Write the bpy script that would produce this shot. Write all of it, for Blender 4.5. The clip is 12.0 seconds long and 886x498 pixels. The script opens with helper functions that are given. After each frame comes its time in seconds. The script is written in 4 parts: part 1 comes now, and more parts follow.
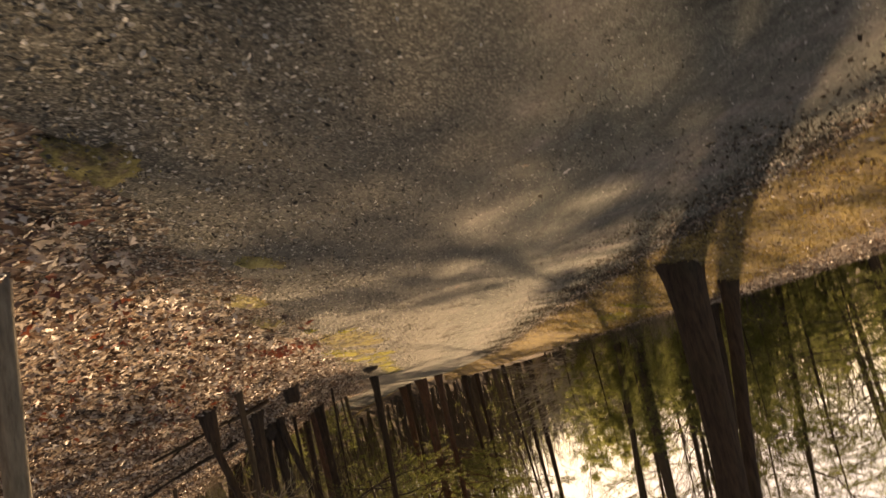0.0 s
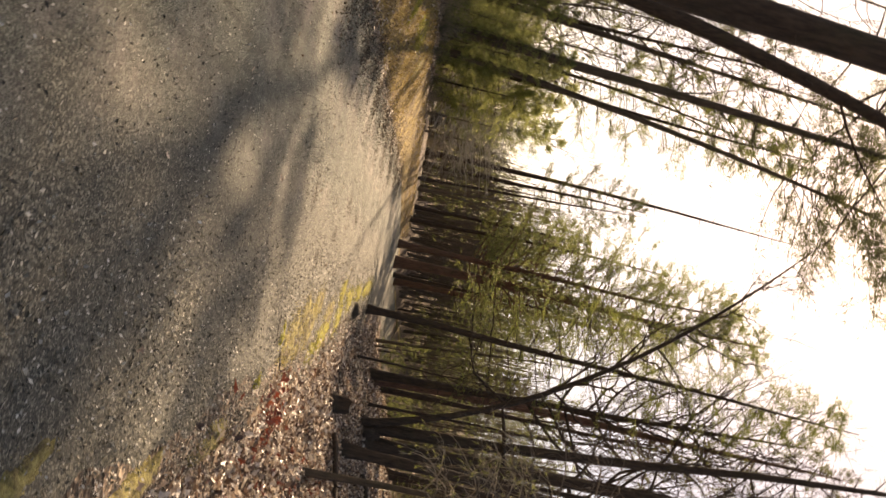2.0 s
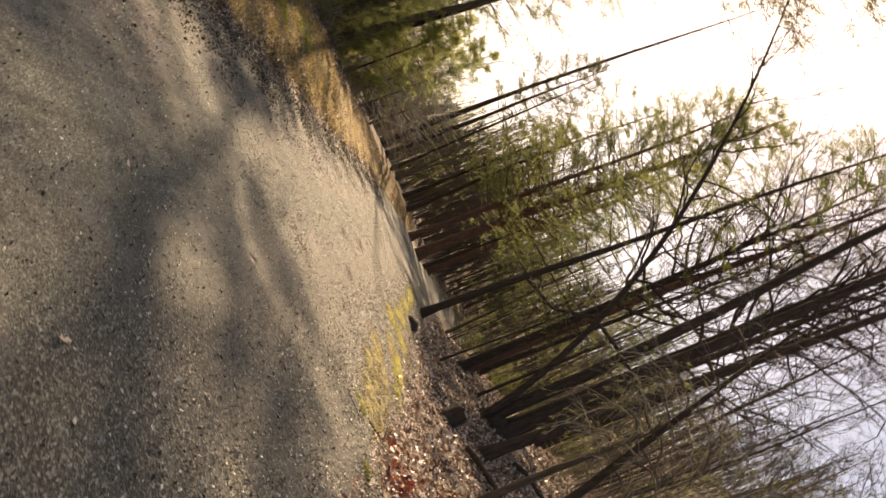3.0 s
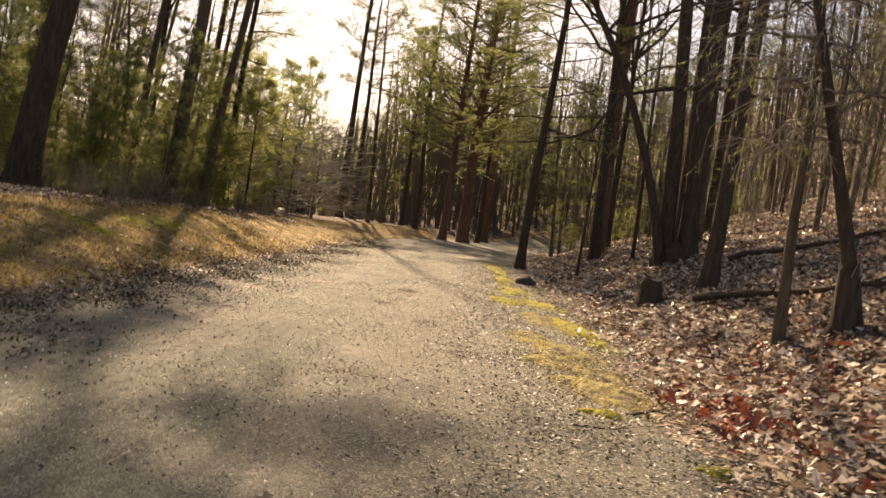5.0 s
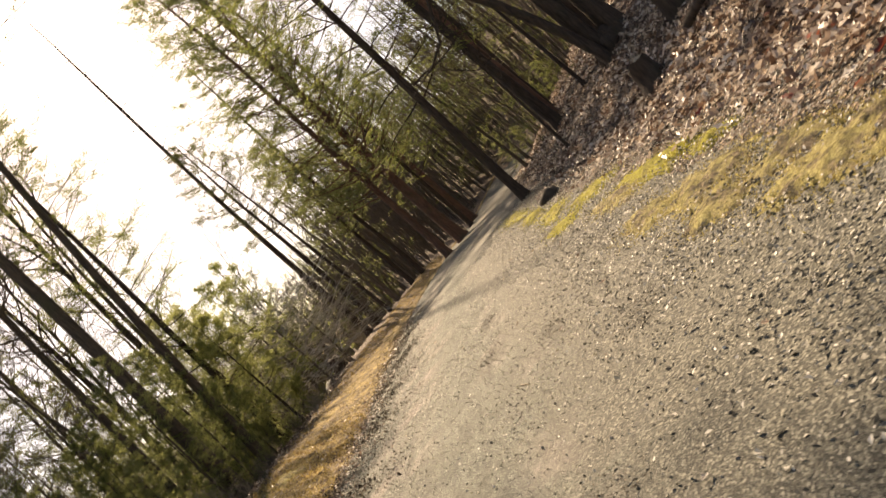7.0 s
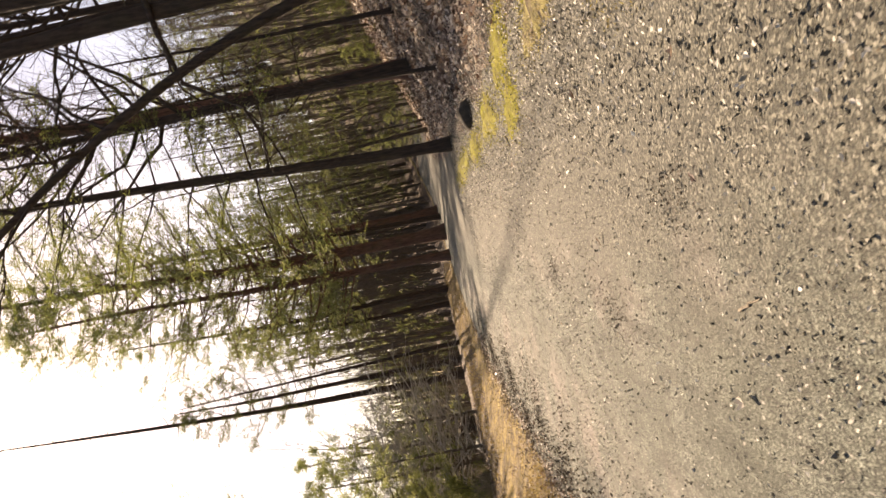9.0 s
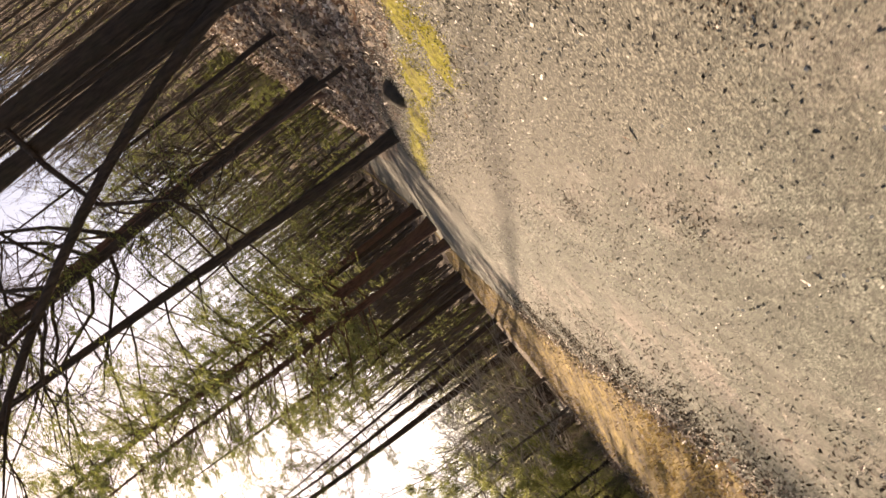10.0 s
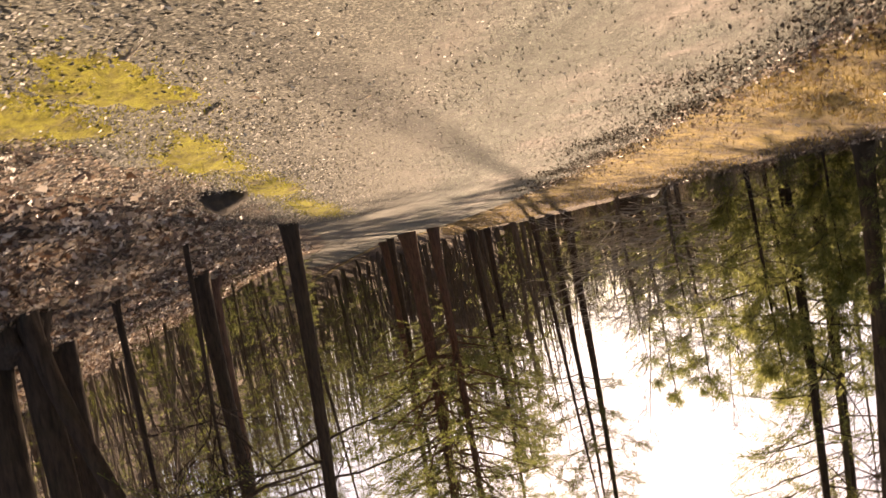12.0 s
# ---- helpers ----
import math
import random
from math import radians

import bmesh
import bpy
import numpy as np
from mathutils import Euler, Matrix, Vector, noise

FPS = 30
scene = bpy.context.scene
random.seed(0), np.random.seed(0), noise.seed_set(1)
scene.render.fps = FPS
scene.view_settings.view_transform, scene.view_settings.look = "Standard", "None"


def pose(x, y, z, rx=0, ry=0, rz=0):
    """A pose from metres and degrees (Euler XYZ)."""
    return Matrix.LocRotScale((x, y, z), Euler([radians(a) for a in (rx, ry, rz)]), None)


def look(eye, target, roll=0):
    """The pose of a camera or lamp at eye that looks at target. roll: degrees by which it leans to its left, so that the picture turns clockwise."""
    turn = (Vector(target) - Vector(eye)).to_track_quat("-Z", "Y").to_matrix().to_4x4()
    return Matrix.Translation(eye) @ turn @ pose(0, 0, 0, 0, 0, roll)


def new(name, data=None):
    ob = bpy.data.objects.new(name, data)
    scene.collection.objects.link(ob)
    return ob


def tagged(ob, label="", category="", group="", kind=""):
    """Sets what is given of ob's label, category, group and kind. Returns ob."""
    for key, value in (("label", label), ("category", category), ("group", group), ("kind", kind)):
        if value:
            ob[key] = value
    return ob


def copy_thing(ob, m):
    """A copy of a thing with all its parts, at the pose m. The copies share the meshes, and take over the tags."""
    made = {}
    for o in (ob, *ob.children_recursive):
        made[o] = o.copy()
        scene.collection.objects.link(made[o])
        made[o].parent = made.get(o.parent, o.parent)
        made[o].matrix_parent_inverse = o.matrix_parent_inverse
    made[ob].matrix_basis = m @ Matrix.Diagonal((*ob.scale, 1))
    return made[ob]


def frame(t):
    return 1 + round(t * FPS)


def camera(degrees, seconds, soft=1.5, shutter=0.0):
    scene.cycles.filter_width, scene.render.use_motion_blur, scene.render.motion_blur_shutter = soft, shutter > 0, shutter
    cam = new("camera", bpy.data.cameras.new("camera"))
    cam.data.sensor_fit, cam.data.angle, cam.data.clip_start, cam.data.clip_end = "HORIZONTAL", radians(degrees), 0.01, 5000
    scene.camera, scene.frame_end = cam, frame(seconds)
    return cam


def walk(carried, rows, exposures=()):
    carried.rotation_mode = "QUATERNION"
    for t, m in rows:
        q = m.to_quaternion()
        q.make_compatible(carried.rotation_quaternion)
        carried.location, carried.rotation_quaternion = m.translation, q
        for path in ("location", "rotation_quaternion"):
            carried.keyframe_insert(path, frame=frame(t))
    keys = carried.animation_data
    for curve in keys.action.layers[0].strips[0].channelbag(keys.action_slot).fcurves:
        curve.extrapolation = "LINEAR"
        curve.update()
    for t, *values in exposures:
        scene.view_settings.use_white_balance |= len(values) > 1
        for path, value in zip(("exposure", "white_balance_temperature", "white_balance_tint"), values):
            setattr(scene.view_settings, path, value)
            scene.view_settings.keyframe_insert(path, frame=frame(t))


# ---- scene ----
cam = camera(61.0, 12.0, soft=1.5, shutter=0.2)
PATH = [
    (0, (0.393, -0.489, 1.511), (0.241, 1.473, 1.150), 166.5),
    (0.5, (0.309, 0.274, 1.612), (0.105, 2.254, 1.417), 150.6),
    (1, (0.243, 1.084, 1.646), (0.055, 3.075, 1.582), 134.6),
    (1.5, (0.183, 1.879, 1.677), (0.049, 3.874, 1.718), 118.7),
    (2, (0.090, 2.634, 1.624), (0.022, 4.631, 1.694), 102.6),
    (2.5, (0.025, 3.412, 1.587), (-0.003, 5.411, 1.650), 85.9),
    (3, (-0.065, 4.170, 1.551), (-0.057, 6.169, 1.574), 69.2),
    (3.5, (-0.108, 4.938, 1.527), (-0.082, 6.938, 1.500), 53.2),
    (3.7, (-0.125, 5.257, 1.504), (-0.105, 7.257, 1.461), 47.2),
    (5.3, (0.178, 8.012, 1.316), (0.107, 10.009, 1.256), -0.5),
    (5.5, (0.165, 8.293, 1.339), (0.088, 10.290, 1.286), -6.4),
    (6, (0.078, 8.996, 1.346), (-0.007, 10.993, 1.310), -20.9),
    (6.5, (-0.004, 9.686, 1.340), (-0.073, 11.684, 1.317), -35.0),
    (7, (-0.112, 10.376, 1.321), (-0.170, 12.375, 1.299), -49.0),
    (7.5, (-0.169, 11.129, 1.334), (-0.212, 13.128, 1.302), -62.7),
    (7.7, (-0.205, 11.376, 1.363), (-0.247, 13.375, 1.330), -67.1),
    (9.3, (-0.182, 14.039, 1.142), (-0.226, 16.038, 1.113), -108.6),
    (9.5, (-0.161, 14.319, 1.128), (-0.210, 16.318, 1.096), -113.7),
    (10, (-0.204, 15.054, 1.147), (-0.271, 17.053, 1.125), -127.1),
    (10.5, (-0.252, 15.794, 1.162), (-0.327, 17.793, 1.151), -141.9),
    (11, (-0.260, 16.526, 1.150), (-0.337, 18.524, 1.155), -158.7),
    (11.5, (-0.294, 17.271, 1.138), (-0.370, 19.270, 1.150), -174.8),
    (12, (-0.302, 18.027, 1.146), (-0.378, 20.025, 1.162), 169.2),
]
EXPOSURES = [(0.0, 0.58, 11800, 27), (0.5, 0.86, 10000, 26), (1.0, 1.0, 9000, 22), (3.0, 0.98, 8800, 24), (5.5, 1.04, 9300, 23), (7.0, 1.03, 8400, 20), (9.5, 1.1, 8100, 24), (10.0, 1.08, 8200, 25), (10.5, 1.16, 8700, 29), (11.0, 1.25, 9300, 34), (11.5, 1.22, 9300, 34), (12.0, 1.08, 8900, 30)]
walk(cam, [(t, look(eye, target, roll)) for t, eye, target, roll in PATH], EXPOSURES)

# ---- daylight ----
SUN_AZ, SUN_EL = -13.0, 37.0
world = bpy.data.worlds.new("sky")
scene.world = world
world.use_nodes = True
wn, wl = world.node_tree.nodes, world.node_tree.links
sky = wn.new("ShaderNodeTexSky")
sky.sky_type, sky.sun_disc = "NISHITA", False
sky.sun_elevation, sky.sun_rotation = radians(SUN_EL), radians(SUN_AZ)
sky.dust_density = 1.2
wn["Background"].inputs["Strength"].default_value = 0.082
wl.new(sky.outputs[0], wn["Background"].inputs["Color"])
sun = new("sun", bpy.data.lights.new("sun", "SUN"))
sun.data.energy, sun.data.angle, sun.data.color = 5.0, radians(0.8), (1.0, 0.885, 0.7)
a, e = radians(SUN_AZ), radians(SUN_EL)
sun.matrix_world = look((0, 0, 60), (-60 * math.sin(a) * math.cos(e), -60 * math.cos(a) * math.cos(e), 60 - 60 * math.sin(e)))


# ---- materials ----
def material(name, build):
    m = bpy.data.materials.new(name)
    m.use_nodes = True
    nt = m.node_tree
    build(nt, nt.nodes, nt.links, nt.nodes["Principled BSDF"])
    return m


def noise_node(nt, scale, detail=4.0, rough=0.6, stretch=None):
    co = nt.nodes.new("ShaderNodeTexCoord")
    n = nt.nodes.new("ShaderNodeTexNoise")
    n.inputs["Scale"].default_value, n.inputs["Detail"].default_value, n.inputs["Roughness"].default_value = scale, detail, rough
    if stretch:
        mp = nt.nodes.new("ShaderNodeMapping")
        mp.inputs["Scale"].default_value = stretch
        nt.links.new(co.outputs["Object"], mp.inputs["Vector"])
        nt.links.new(mp.outputs[0], n.inputs["Vector"])
    else:
        nt.links.new(co.outputs["Object"], n.inputs["Vector"])
    return n.outputs["Fac"]


def ramp(nt, fac, stops):
    r = nt.nodes.new("ShaderNodeValToRGB")
    while len(r.color_ramp.elements) < len(stops):
        r.color_ramp.elements.new(0.5)
    for el, (pos, col) in zip(r.color_ramp.elements, stops):
        el.position, el.color = pos, (*col, 1)
    nt.links.new(fac, r.inputs[0])
    return r.outputs[0]


def mix(nt, fac, a, b, kind="MIX"):
    n = nt.nodes.new("ShaderNodeMix")
    n.data_type, n.blend_type = "RGBA", kind
    for sock, v in ((n.inputs[0], fac), (n.inputs[6], a), (n.inputs[7], b)):
        if isinstance(v, (int, float)):
            sock.default_value = v
        elif isinstance(v, tuple):
            sock.default_value = (*v, 1)
        else:
            nt.links.new(v, sock)
    return n.outputs[2]


def bump(nt, height, strength, distance):
    b = nt.nodes.new("ShaderNodeBump")
    b.inputs["Strength"].default_value, b.inputs["Distance"].default_value = strength, distance
    nt.links.new(height, b.inputs["Height"])
    return b.outputs[0]


def voronoi(nt, scale, out="Distance"):
    co = nt.nodes.new("ShaderNodeTexCoord")
    v = nt.nodes.new("ShaderNodeTexVoronoi")
    v.inputs["Scale"].default_value = scale
    nt.links.new(co.outputs["Object"], v.inputs["Vector"])
    return v.outputs[out]


def see_through(nt, bsdf, colour, amount):
    """Thin leaves let part of the light pass."""
    tr = nt.nodes.new("ShaderNodeBsdfTranslucent")
    nt.links.new(colour, tr.inputs["Color"])
    mx = nt.nodes.new("ShaderNodeMixShader")
    mx.inputs[0].default_value = amount
    nt.links.new(bsdf.outputs[0], mx.inputs[1])
    nt.links.new(tr.outputs[0], mx.inputs[2])
    nt.links.new(mx.outputs[0], nt.nodes["Material Output"].inputs["Surface"])


def leafy(name, stops, amount, rough=0.55, spec=0.35, single=False):
    def build(nt, N, L, b):
        chance = N.new("ShaderNodeObjectInfo").outputs["Random"] if single else N.new("ShaderNodeNewGeometry").outputs["Random Per Island"]
        col = ramp(nt, chance, stops)
        col = mix(nt, 0.5, col, ramp(nt, noise_node(nt, 30, 3), [(0.3, (0.55, 0.55, 0.55)), (0.75, (1.0, 1.0, 1.0))]), "MULTIPLY")
        L.new(col, b.inputs["Base Color"])
        b.inputs["Roughness"].default_value = rough
        b.inputs["Specular IOR Level"].default_value = spec
        see_through(nt, b, col, amount)
    return material(name, build)


def bark(name, dark, light, moss=(0.07, 0.08, 0.03)):
    def build(nt, N, L, b):
        ridges = noise_node(nt, 9, 6, 0.7, (1.6, 1.6, 0.28))
        col = ramp(nt, ridges, [(0.3, dark), (0.62, light)])
        col = mix(nt, ramp(nt, noise_node(nt, 1.3, 3), [(0.5, (0, 0, 0)), (0.75, (0.5, 0.5, 0.5))]), col, moss)
        L.new(col, b.inputs["Base Color"])
        b.inputs["Roughness"].default_value = 0.9
        L.new(bump(nt, ridges, 0.9, 0.03), b.inputs["Normal"])
    return material(name, build)


def litter_colour(nt):
    """Matted old leaves: flakes of many browns over dark mould."""
    flake = ramp(nt, voronoi(nt, 16, "Color"), [(0.15, (0.03, 0.02, 0.014)), (0.4, (0.1, 0.068, 0.046)), (0.65, (0.25, 0.182, 0.126)), (0.9, (0.52, 0.41, 0.3))])
    small = ramp(nt, voronoi(nt, 48, "Color"), [(0.2, (0.25, 0.22, 0.19)), (0.7, (1.0, 1.0, 1.0))])
    col = mix(nt, 0.75, flake, small, "MULTIPLY")
    col = mix(nt, 0.6, col, ramp(nt, noise_node(nt, 1.4, 5), [(0.3, (0.35, 0.32, 0.3)), (0.65, (1, 1, 1))]), "MULTIPLY")
    return col


def soil_build(nt, N, L, b):
    L.new(litter_colour(nt), b.inputs["Base Color"])
    b.inputs["Roughness"].default_value = 0.9
    L.new(bump(nt, voronoi(nt, 16), 0.9, 0.05), b.inputs["Normal"])


def road_build(nt, N, L, b):
    uv = N.new("ShaderNodeUVMap")
    sep = N.new("ShaderNodeSeparateXYZ")
    L.new(uv.outputs[0], sep.inputs[0])

    def wobbled(scale, size):
        m = N.new("ShaderNodeMath")
        m.operation = "MULTIPLY_ADD"
        L.new(noise_node(nt, scale, 5, 0.7), m.inputs[0])
        m.inputs[1].default_value = size
        L.new(sep.outputs[0], m.inputs[2])
        return m.outputs[0]

    # u runs over six metres: dark leafy edge, two wheel tracks of pale dirt, gravel crown, then gravel thinning into leaf mould
    tracks = ramp(nt, wobbled(0.35, 0.2), [(0.2, (0, 0, 0)), (0.28, (0.7, 0.7, 0.7)), (0.34, (1, 1, 1)), (0.44, (0.75, 0.75, 0.75)), (0.52, (0.1, 0.1, 0.1)), (0.6, (0.15, 0.15, 0.15)), (0.68, (0.95, 0.95, 0.95)), (0.76, (0.4, 0.4, 0.4)), (0.84, (0, 0, 0))])
    edge = ramp(nt, wobbled(1.6, 0.3), [(0.13, (1, 1, 1)), (0.2, (0, 0, 0)), (0.66, (0, 0, 0)), (0.82, (1, 1, 1))])
    patch = noise_node(nt, 1.1, 6, 0.7)
    grit = voronoi(nt, 150)
    stone = ramp(nt, voronoi(nt, 150, "Color"), [(0.2, (0.035, 0.039, 0.031)), (0.45, (0.1, 0.114, 0.09)), (0.65, (0.2, 0.222, 0.175)), (0.9, (0.47, 0.5, 0.42))])
    dirt = ramp(nt, noise_node(nt, 26, 6, 0.75), [(0.3, (0.19, 0.163, 0.144)), (0.5, (0.37, 0.324, 0.29)), (0.72, (0.56, 0.5, 0.455))])
    dirt = mix(nt, 0.7, dirt, ramp(nt, voronoi(nt, 120, "Color"), [(0.25, (0.4, 0.4, 0.38)), (0.5, (0.95, 0.95, 0.93)), (0.85, (1.35, 1.35, 1.3))]), "MULTIPLY")
    fac = mix(nt, 1.0, tracks, ramp(nt, patch, [(0.42, (0.03, 0.03, 0.03)), (0.6, (0.9, 0.9, 0.9))]), "MULTIPLY")
    col = mix(nt, fac, stone, dirt)
    col = mix(nt, ramp(nt, noise_node(nt, 0.8, 6, 0.7), [(0.44, (0, 0, 0)), (0.6, (0.75, 0.75, 0.75))]), col, mix(nt, 0.5, stone, (0.095, 0.105, 0.075)))
    col = mix(nt, 0.7, col, ramp(nt, noise_node(nt, 9, 6, 0.8), [(0.32, (0.35, 0.34, 0.31)), (0.6, (1, 1, 1))]), "MULTIPLY")
    col = mix(nt, 0.75, col, ramp(nt, noise_node(nt, 2.4, 6, 0.7, (3.2, 0.4, 1.0)), [(0.36, (0.42, 0.43, 0.41)), (0.6, (1, 1, 1))]), "MULTIPLY")
    crumbly = ramp(nt, voronoi(nt, 85, "Color"), [(0.15, (0.012, 0.011, 0.008)), (0.42, (0.045, 0.041, 0.03)), (0.66, (0.12, 0.112, 0.083)), (0.9, (0.36, 0.345, 0.275))])
    col = mix(nt, edge, col, mix(nt, 0.8, stone, crumbly))
    # rotted black leaves gathered along the low edge
    col = mix(nt, ramp(nt, wobbled(2.6, 0.3), [(0.2, (0.85, 0.85, 0.85)), (0.31, (0, 0, 0))]), col, mix(nt, 0.5, stone, (0.03, 0.025, 0.018)))
    L.new(col, b.inputs["Base Color"])
    b.inputs["Roughness"].default_value = 0.88
    L.new(bump(nt, mix(nt, 0.6, grit, noise_node(nt, 55, 5, 0.8)), 0.55, 0.02), b.inputs["Normal"])


def turf_build(nt, N, L, b):
    mid = noise_node(nt, 2.2, 5)
    col = ramp(nt, mid, [(0.3, (0.14, 0.09, 0.04)), (0.5, (0.35, 0.255, 0.09)), (0.7, (0.64, 0.47, 0.15))])
    col = mix(nt, ramp(nt, noise_node(nt, 5, 6, 0.75), [(0.47, (0, 0, 0)), (0.61, (0.9, 0.9, 0.9))]), col, litter_colour(nt))
    col = mix(nt, 0.7, col, ramp(nt, noise_node(nt, 45, 5, 0.75), [(0.3, (0.3, 0.3, 0.3)), (0.65, (1, 1, 1))]), "MULTIPLY")
    L.new(col, b.inputs["Base Color"])
    b.inputs["Roughness"].default_value = 0.95
    L.new(bump(nt, noise_node(nt, 45, 5, 0.75), 0.8, 0.03), b.inputs["Normal"])


def moss_build(nt, N, L, b):
    col = ramp(nt, noise_node(nt, 9, 6, 0.75), [(0.3, (0.2, 0.17, 0.03)), (0.5, (0.4, 0.37, 0.035)), (0.72, (0.56, 0.55, 0.05))])
    col = mix(nt, ramp(nt, noise_node(nt, 2.5, 5, 0.7), [(0.5, (0, 0, 0)), (0.66, (0.85, 0.85, 0.85))]), col, litter_colour(nt))
    col = mix(nt, 0.7, col, ramp(nt, noise_node(nt, 70, 4, 0.7), [(0.35, (0.35, 0.33, 0.3)), (0.62, (1, 1, 1))]), "MULTIPLY")
    L.new(col, b.inputs["Base Color"])
    b.inputs["Roughness"].default_value = 0.95
    L.new(bump(nt, noise_node(nt, 60, 5, 0.75), 1.0, 0.03), b.inputs["Normal"])


def pale_moss_build(nt, N, L, b):
    col = ramp(nt, noise_node(nt, 12, 6, 0.75), [(0.3, (0.26, 0.22, 0.08)), (0.5, (0.48, 0.42, 0.15)), (0.72, (0.64, 0.58, 0.24))])
    col = mix(nt, ramp(nt, noise_node(nt, 3.5, 6, 0.75), [(0.45, (0, 0, 0)), (0.58, (0.9, 0.9, 0.9))]), col, litter_colour(nt))
    col = mix(nt, 0.7, col, ramp(nt, noise_node(nt, 70, 4, 0.7), [(0.35, (0.35, 0.33, 0.3)), (0.62, (1, 1, 1))]), "MULTIPLY")
    L.new(col, b.inputs["Base Color"])
    b.inputs["Roughness"].default_value = 0.95
    L.new(bump(nt, noise_node(nt, 60, 5, 0.75), 1.0, 0.03), b.inputs["Normal"])


def rock_build(nt, N, L, b):
    col = ramp(nt, noise_node(nt, 7, 6), [(0.3, (0.026, 0.02, 0.014)), (0.6, (0.075, 0.06, 0.042)), (0.8, (0.13, 0.12, 0.06))])
    L.new(col, b.inputs["Base Color"])
    b.inputs["Roughness"].default_value = 0.9
    L.new(bump(nt, noise_node(nt, 14, 6), 0.7, 0.03), b.inputs["Normal"])


def pebble_build(nt, N, L, b):
    g = N.new("ShaderNodeNewGeometry")
    L.new(ramp(nt, g.outputs["Random Per Island"], [(0.0, (0.05, 0.05, 0.04)), (0.5, (0.18, 0.18, 0.14)), (0.85, (0.36, 0.35, 0.285)), (1.0, (0.72, 0.7, 0.6))]), b.inputs["Base Color"])
    b.inputs["Roughness"].default_value = 0.8


def pale_build(nt, N, L, b):
    L.new(ramp(nt, noise_node(nt, 6, 5), [(0.3, (0.5, 0.48, 0.44)), (0.7, (0.78, 0.76, 0.72))]), b.inputs["Base Color"])
    b.inputs["Roughness"].default_value = 0.85


SOIL = material("forest soil", soil_build)
ROAD = material("gravel and dirt", road_build)
TURF = material("dry turf", turf_build)
MOSS = material("yellow moss", moss_build)
PALE_MOSS = material("dry pale moss", pale_moss_build)
ROCK = material("grey rock", rock_build)
PALE = material("pale rock", pale_build)
PEBBLE = material("pebbles", pebble_build)
BARK = bark("dark bark", (0.019, 0.0125, 0.009), (0.08, 0.055, 0.039), (0.042, 0.043, 0.018))
BARK_MID = bark("brown bark", (0.035, 0.026, 0.018), (0.13, 0.1, 0.07))
BARK_RED = bark("reddish pine bark", (0.06, 0.032, 0.022), (0.2, 0.11, 0.075))
BARK_PALE = bark("pale grey bark", (0.12, 0.1, 0.075), (0.34, 0.3, 0.235), (0.2, 0.2, 0.13))
TWIG = bark("twigs", (0.065, 0.051, 0.039), (0.19, 0.155, 0.122))
TWIG_GREY = bark("grey weathered twigs", (0.26, 0.245, 0.215), (0.5, 0.47, 0.42), (0.3, 0.3, 0.22))
TWIG_PALE = bark("pale dead twigs", (0.2, 0.165, 0.12), (0.42, 0.36, 0.27))
NEEDLE = leafy("pine needles", [(0.0, (0.075, 0.09, 0.03)), (0.5, (0.16, 0.175, 0.065)), (1.0, (0.27, 0.27, 0.12))], 0.65)
SOFT = leafy("soft pine needles", [(0.0, (0.14, 0.17, 0.055)), (0.5, (0.27, 0.305, 0.11)), (1.0, (0.41, 0.435, 0.19))], 0.75)
HEMLOCK = leafy("hemlock needles", [(0.0, (0.1, 0.13, 0.032)), (0.5, (0.2, 0.235, 0.065)), (1.0, (0.33, 0.35, 0.12))], 0.76)
FRESH = leafy("fresh green needles", [(0.0, (0.22, 0.25, 0.08)), (0.5, (0.37, 0.4, 0.15)), (1.0, (0.5, 0.51, 0.22))], 0.78)
GLOSSY = leafy("evergreen leaves", [(0.0, (0.1, 0.135, 0.028)), (0.6, (0.22, 0.26, 0.055)), (1.0, (0.4, 0.42, 0.12))], 0.62, 0.3, 0.6)
LEAF_DARK = leafy("rotted dark leaves", [(0.0, (0.035, 0.026, 0.018)), (0.5, (0.085, 0.064, 0.043)), (0.82, (0.17, 0.135, 0.095)), (1.0, (0.4, 0.34, 0.26))], 0.0, 0.8, 0.1)
LEAF_STOPS = [(0.0, (0.055, 0.032, 0.022)), (0.3, (0.19, 0.118, 0.083)), (0.55, (0.4, 0.3, 0.225)), (0.78, (0.68, 0.57, 0.455)), (1.0, (0.9, 0.84, 0.75))]
LEAF = leafy("dry oak leaves", LEAF_STOPS, 0.3, 0.42, 0.6)
LEAF_ONE = leafy("single dry oak leaf", LEAF_STOPS, 0.3, 0.42, 0.6, single=True)
PALE_LEAF = leafy("bleached leaf", [(0.0, (0.7, 0.64, 0.55)), (1.0, (0.86, 0.82, 0.75))], 0.3, 0.5, 0.4, single=True)
STONE_ONE = leafy("single stone", [(0.0, (0.14, 0.13, 0.11)), (0.6, (0.3, 0.28, 0.235)), (1.0, (0.66, 0.62, 0.55))], 0.0, 0.8, 0.3, single=True)
LEAF_RED = leafy("red oak leaves", [(0.0, (0.13, 0.03, 0.02)), (0.6, (0.27, 0.065, 0.035)), (1.0, (0.4, 0.14, 0.08))], 0.3, 0.45, 0.5)
GRIT = leafy("leaf crumbs", [(0.0, (0.025, 0.024, 0.018)), (0.4, (0.09, 0.086, 0.064)), (0.7, (0.34, 0.325, 0.255)), (1.0, (0.85, 0.82, 0.72))], 0.2, 0.5, 0.4)
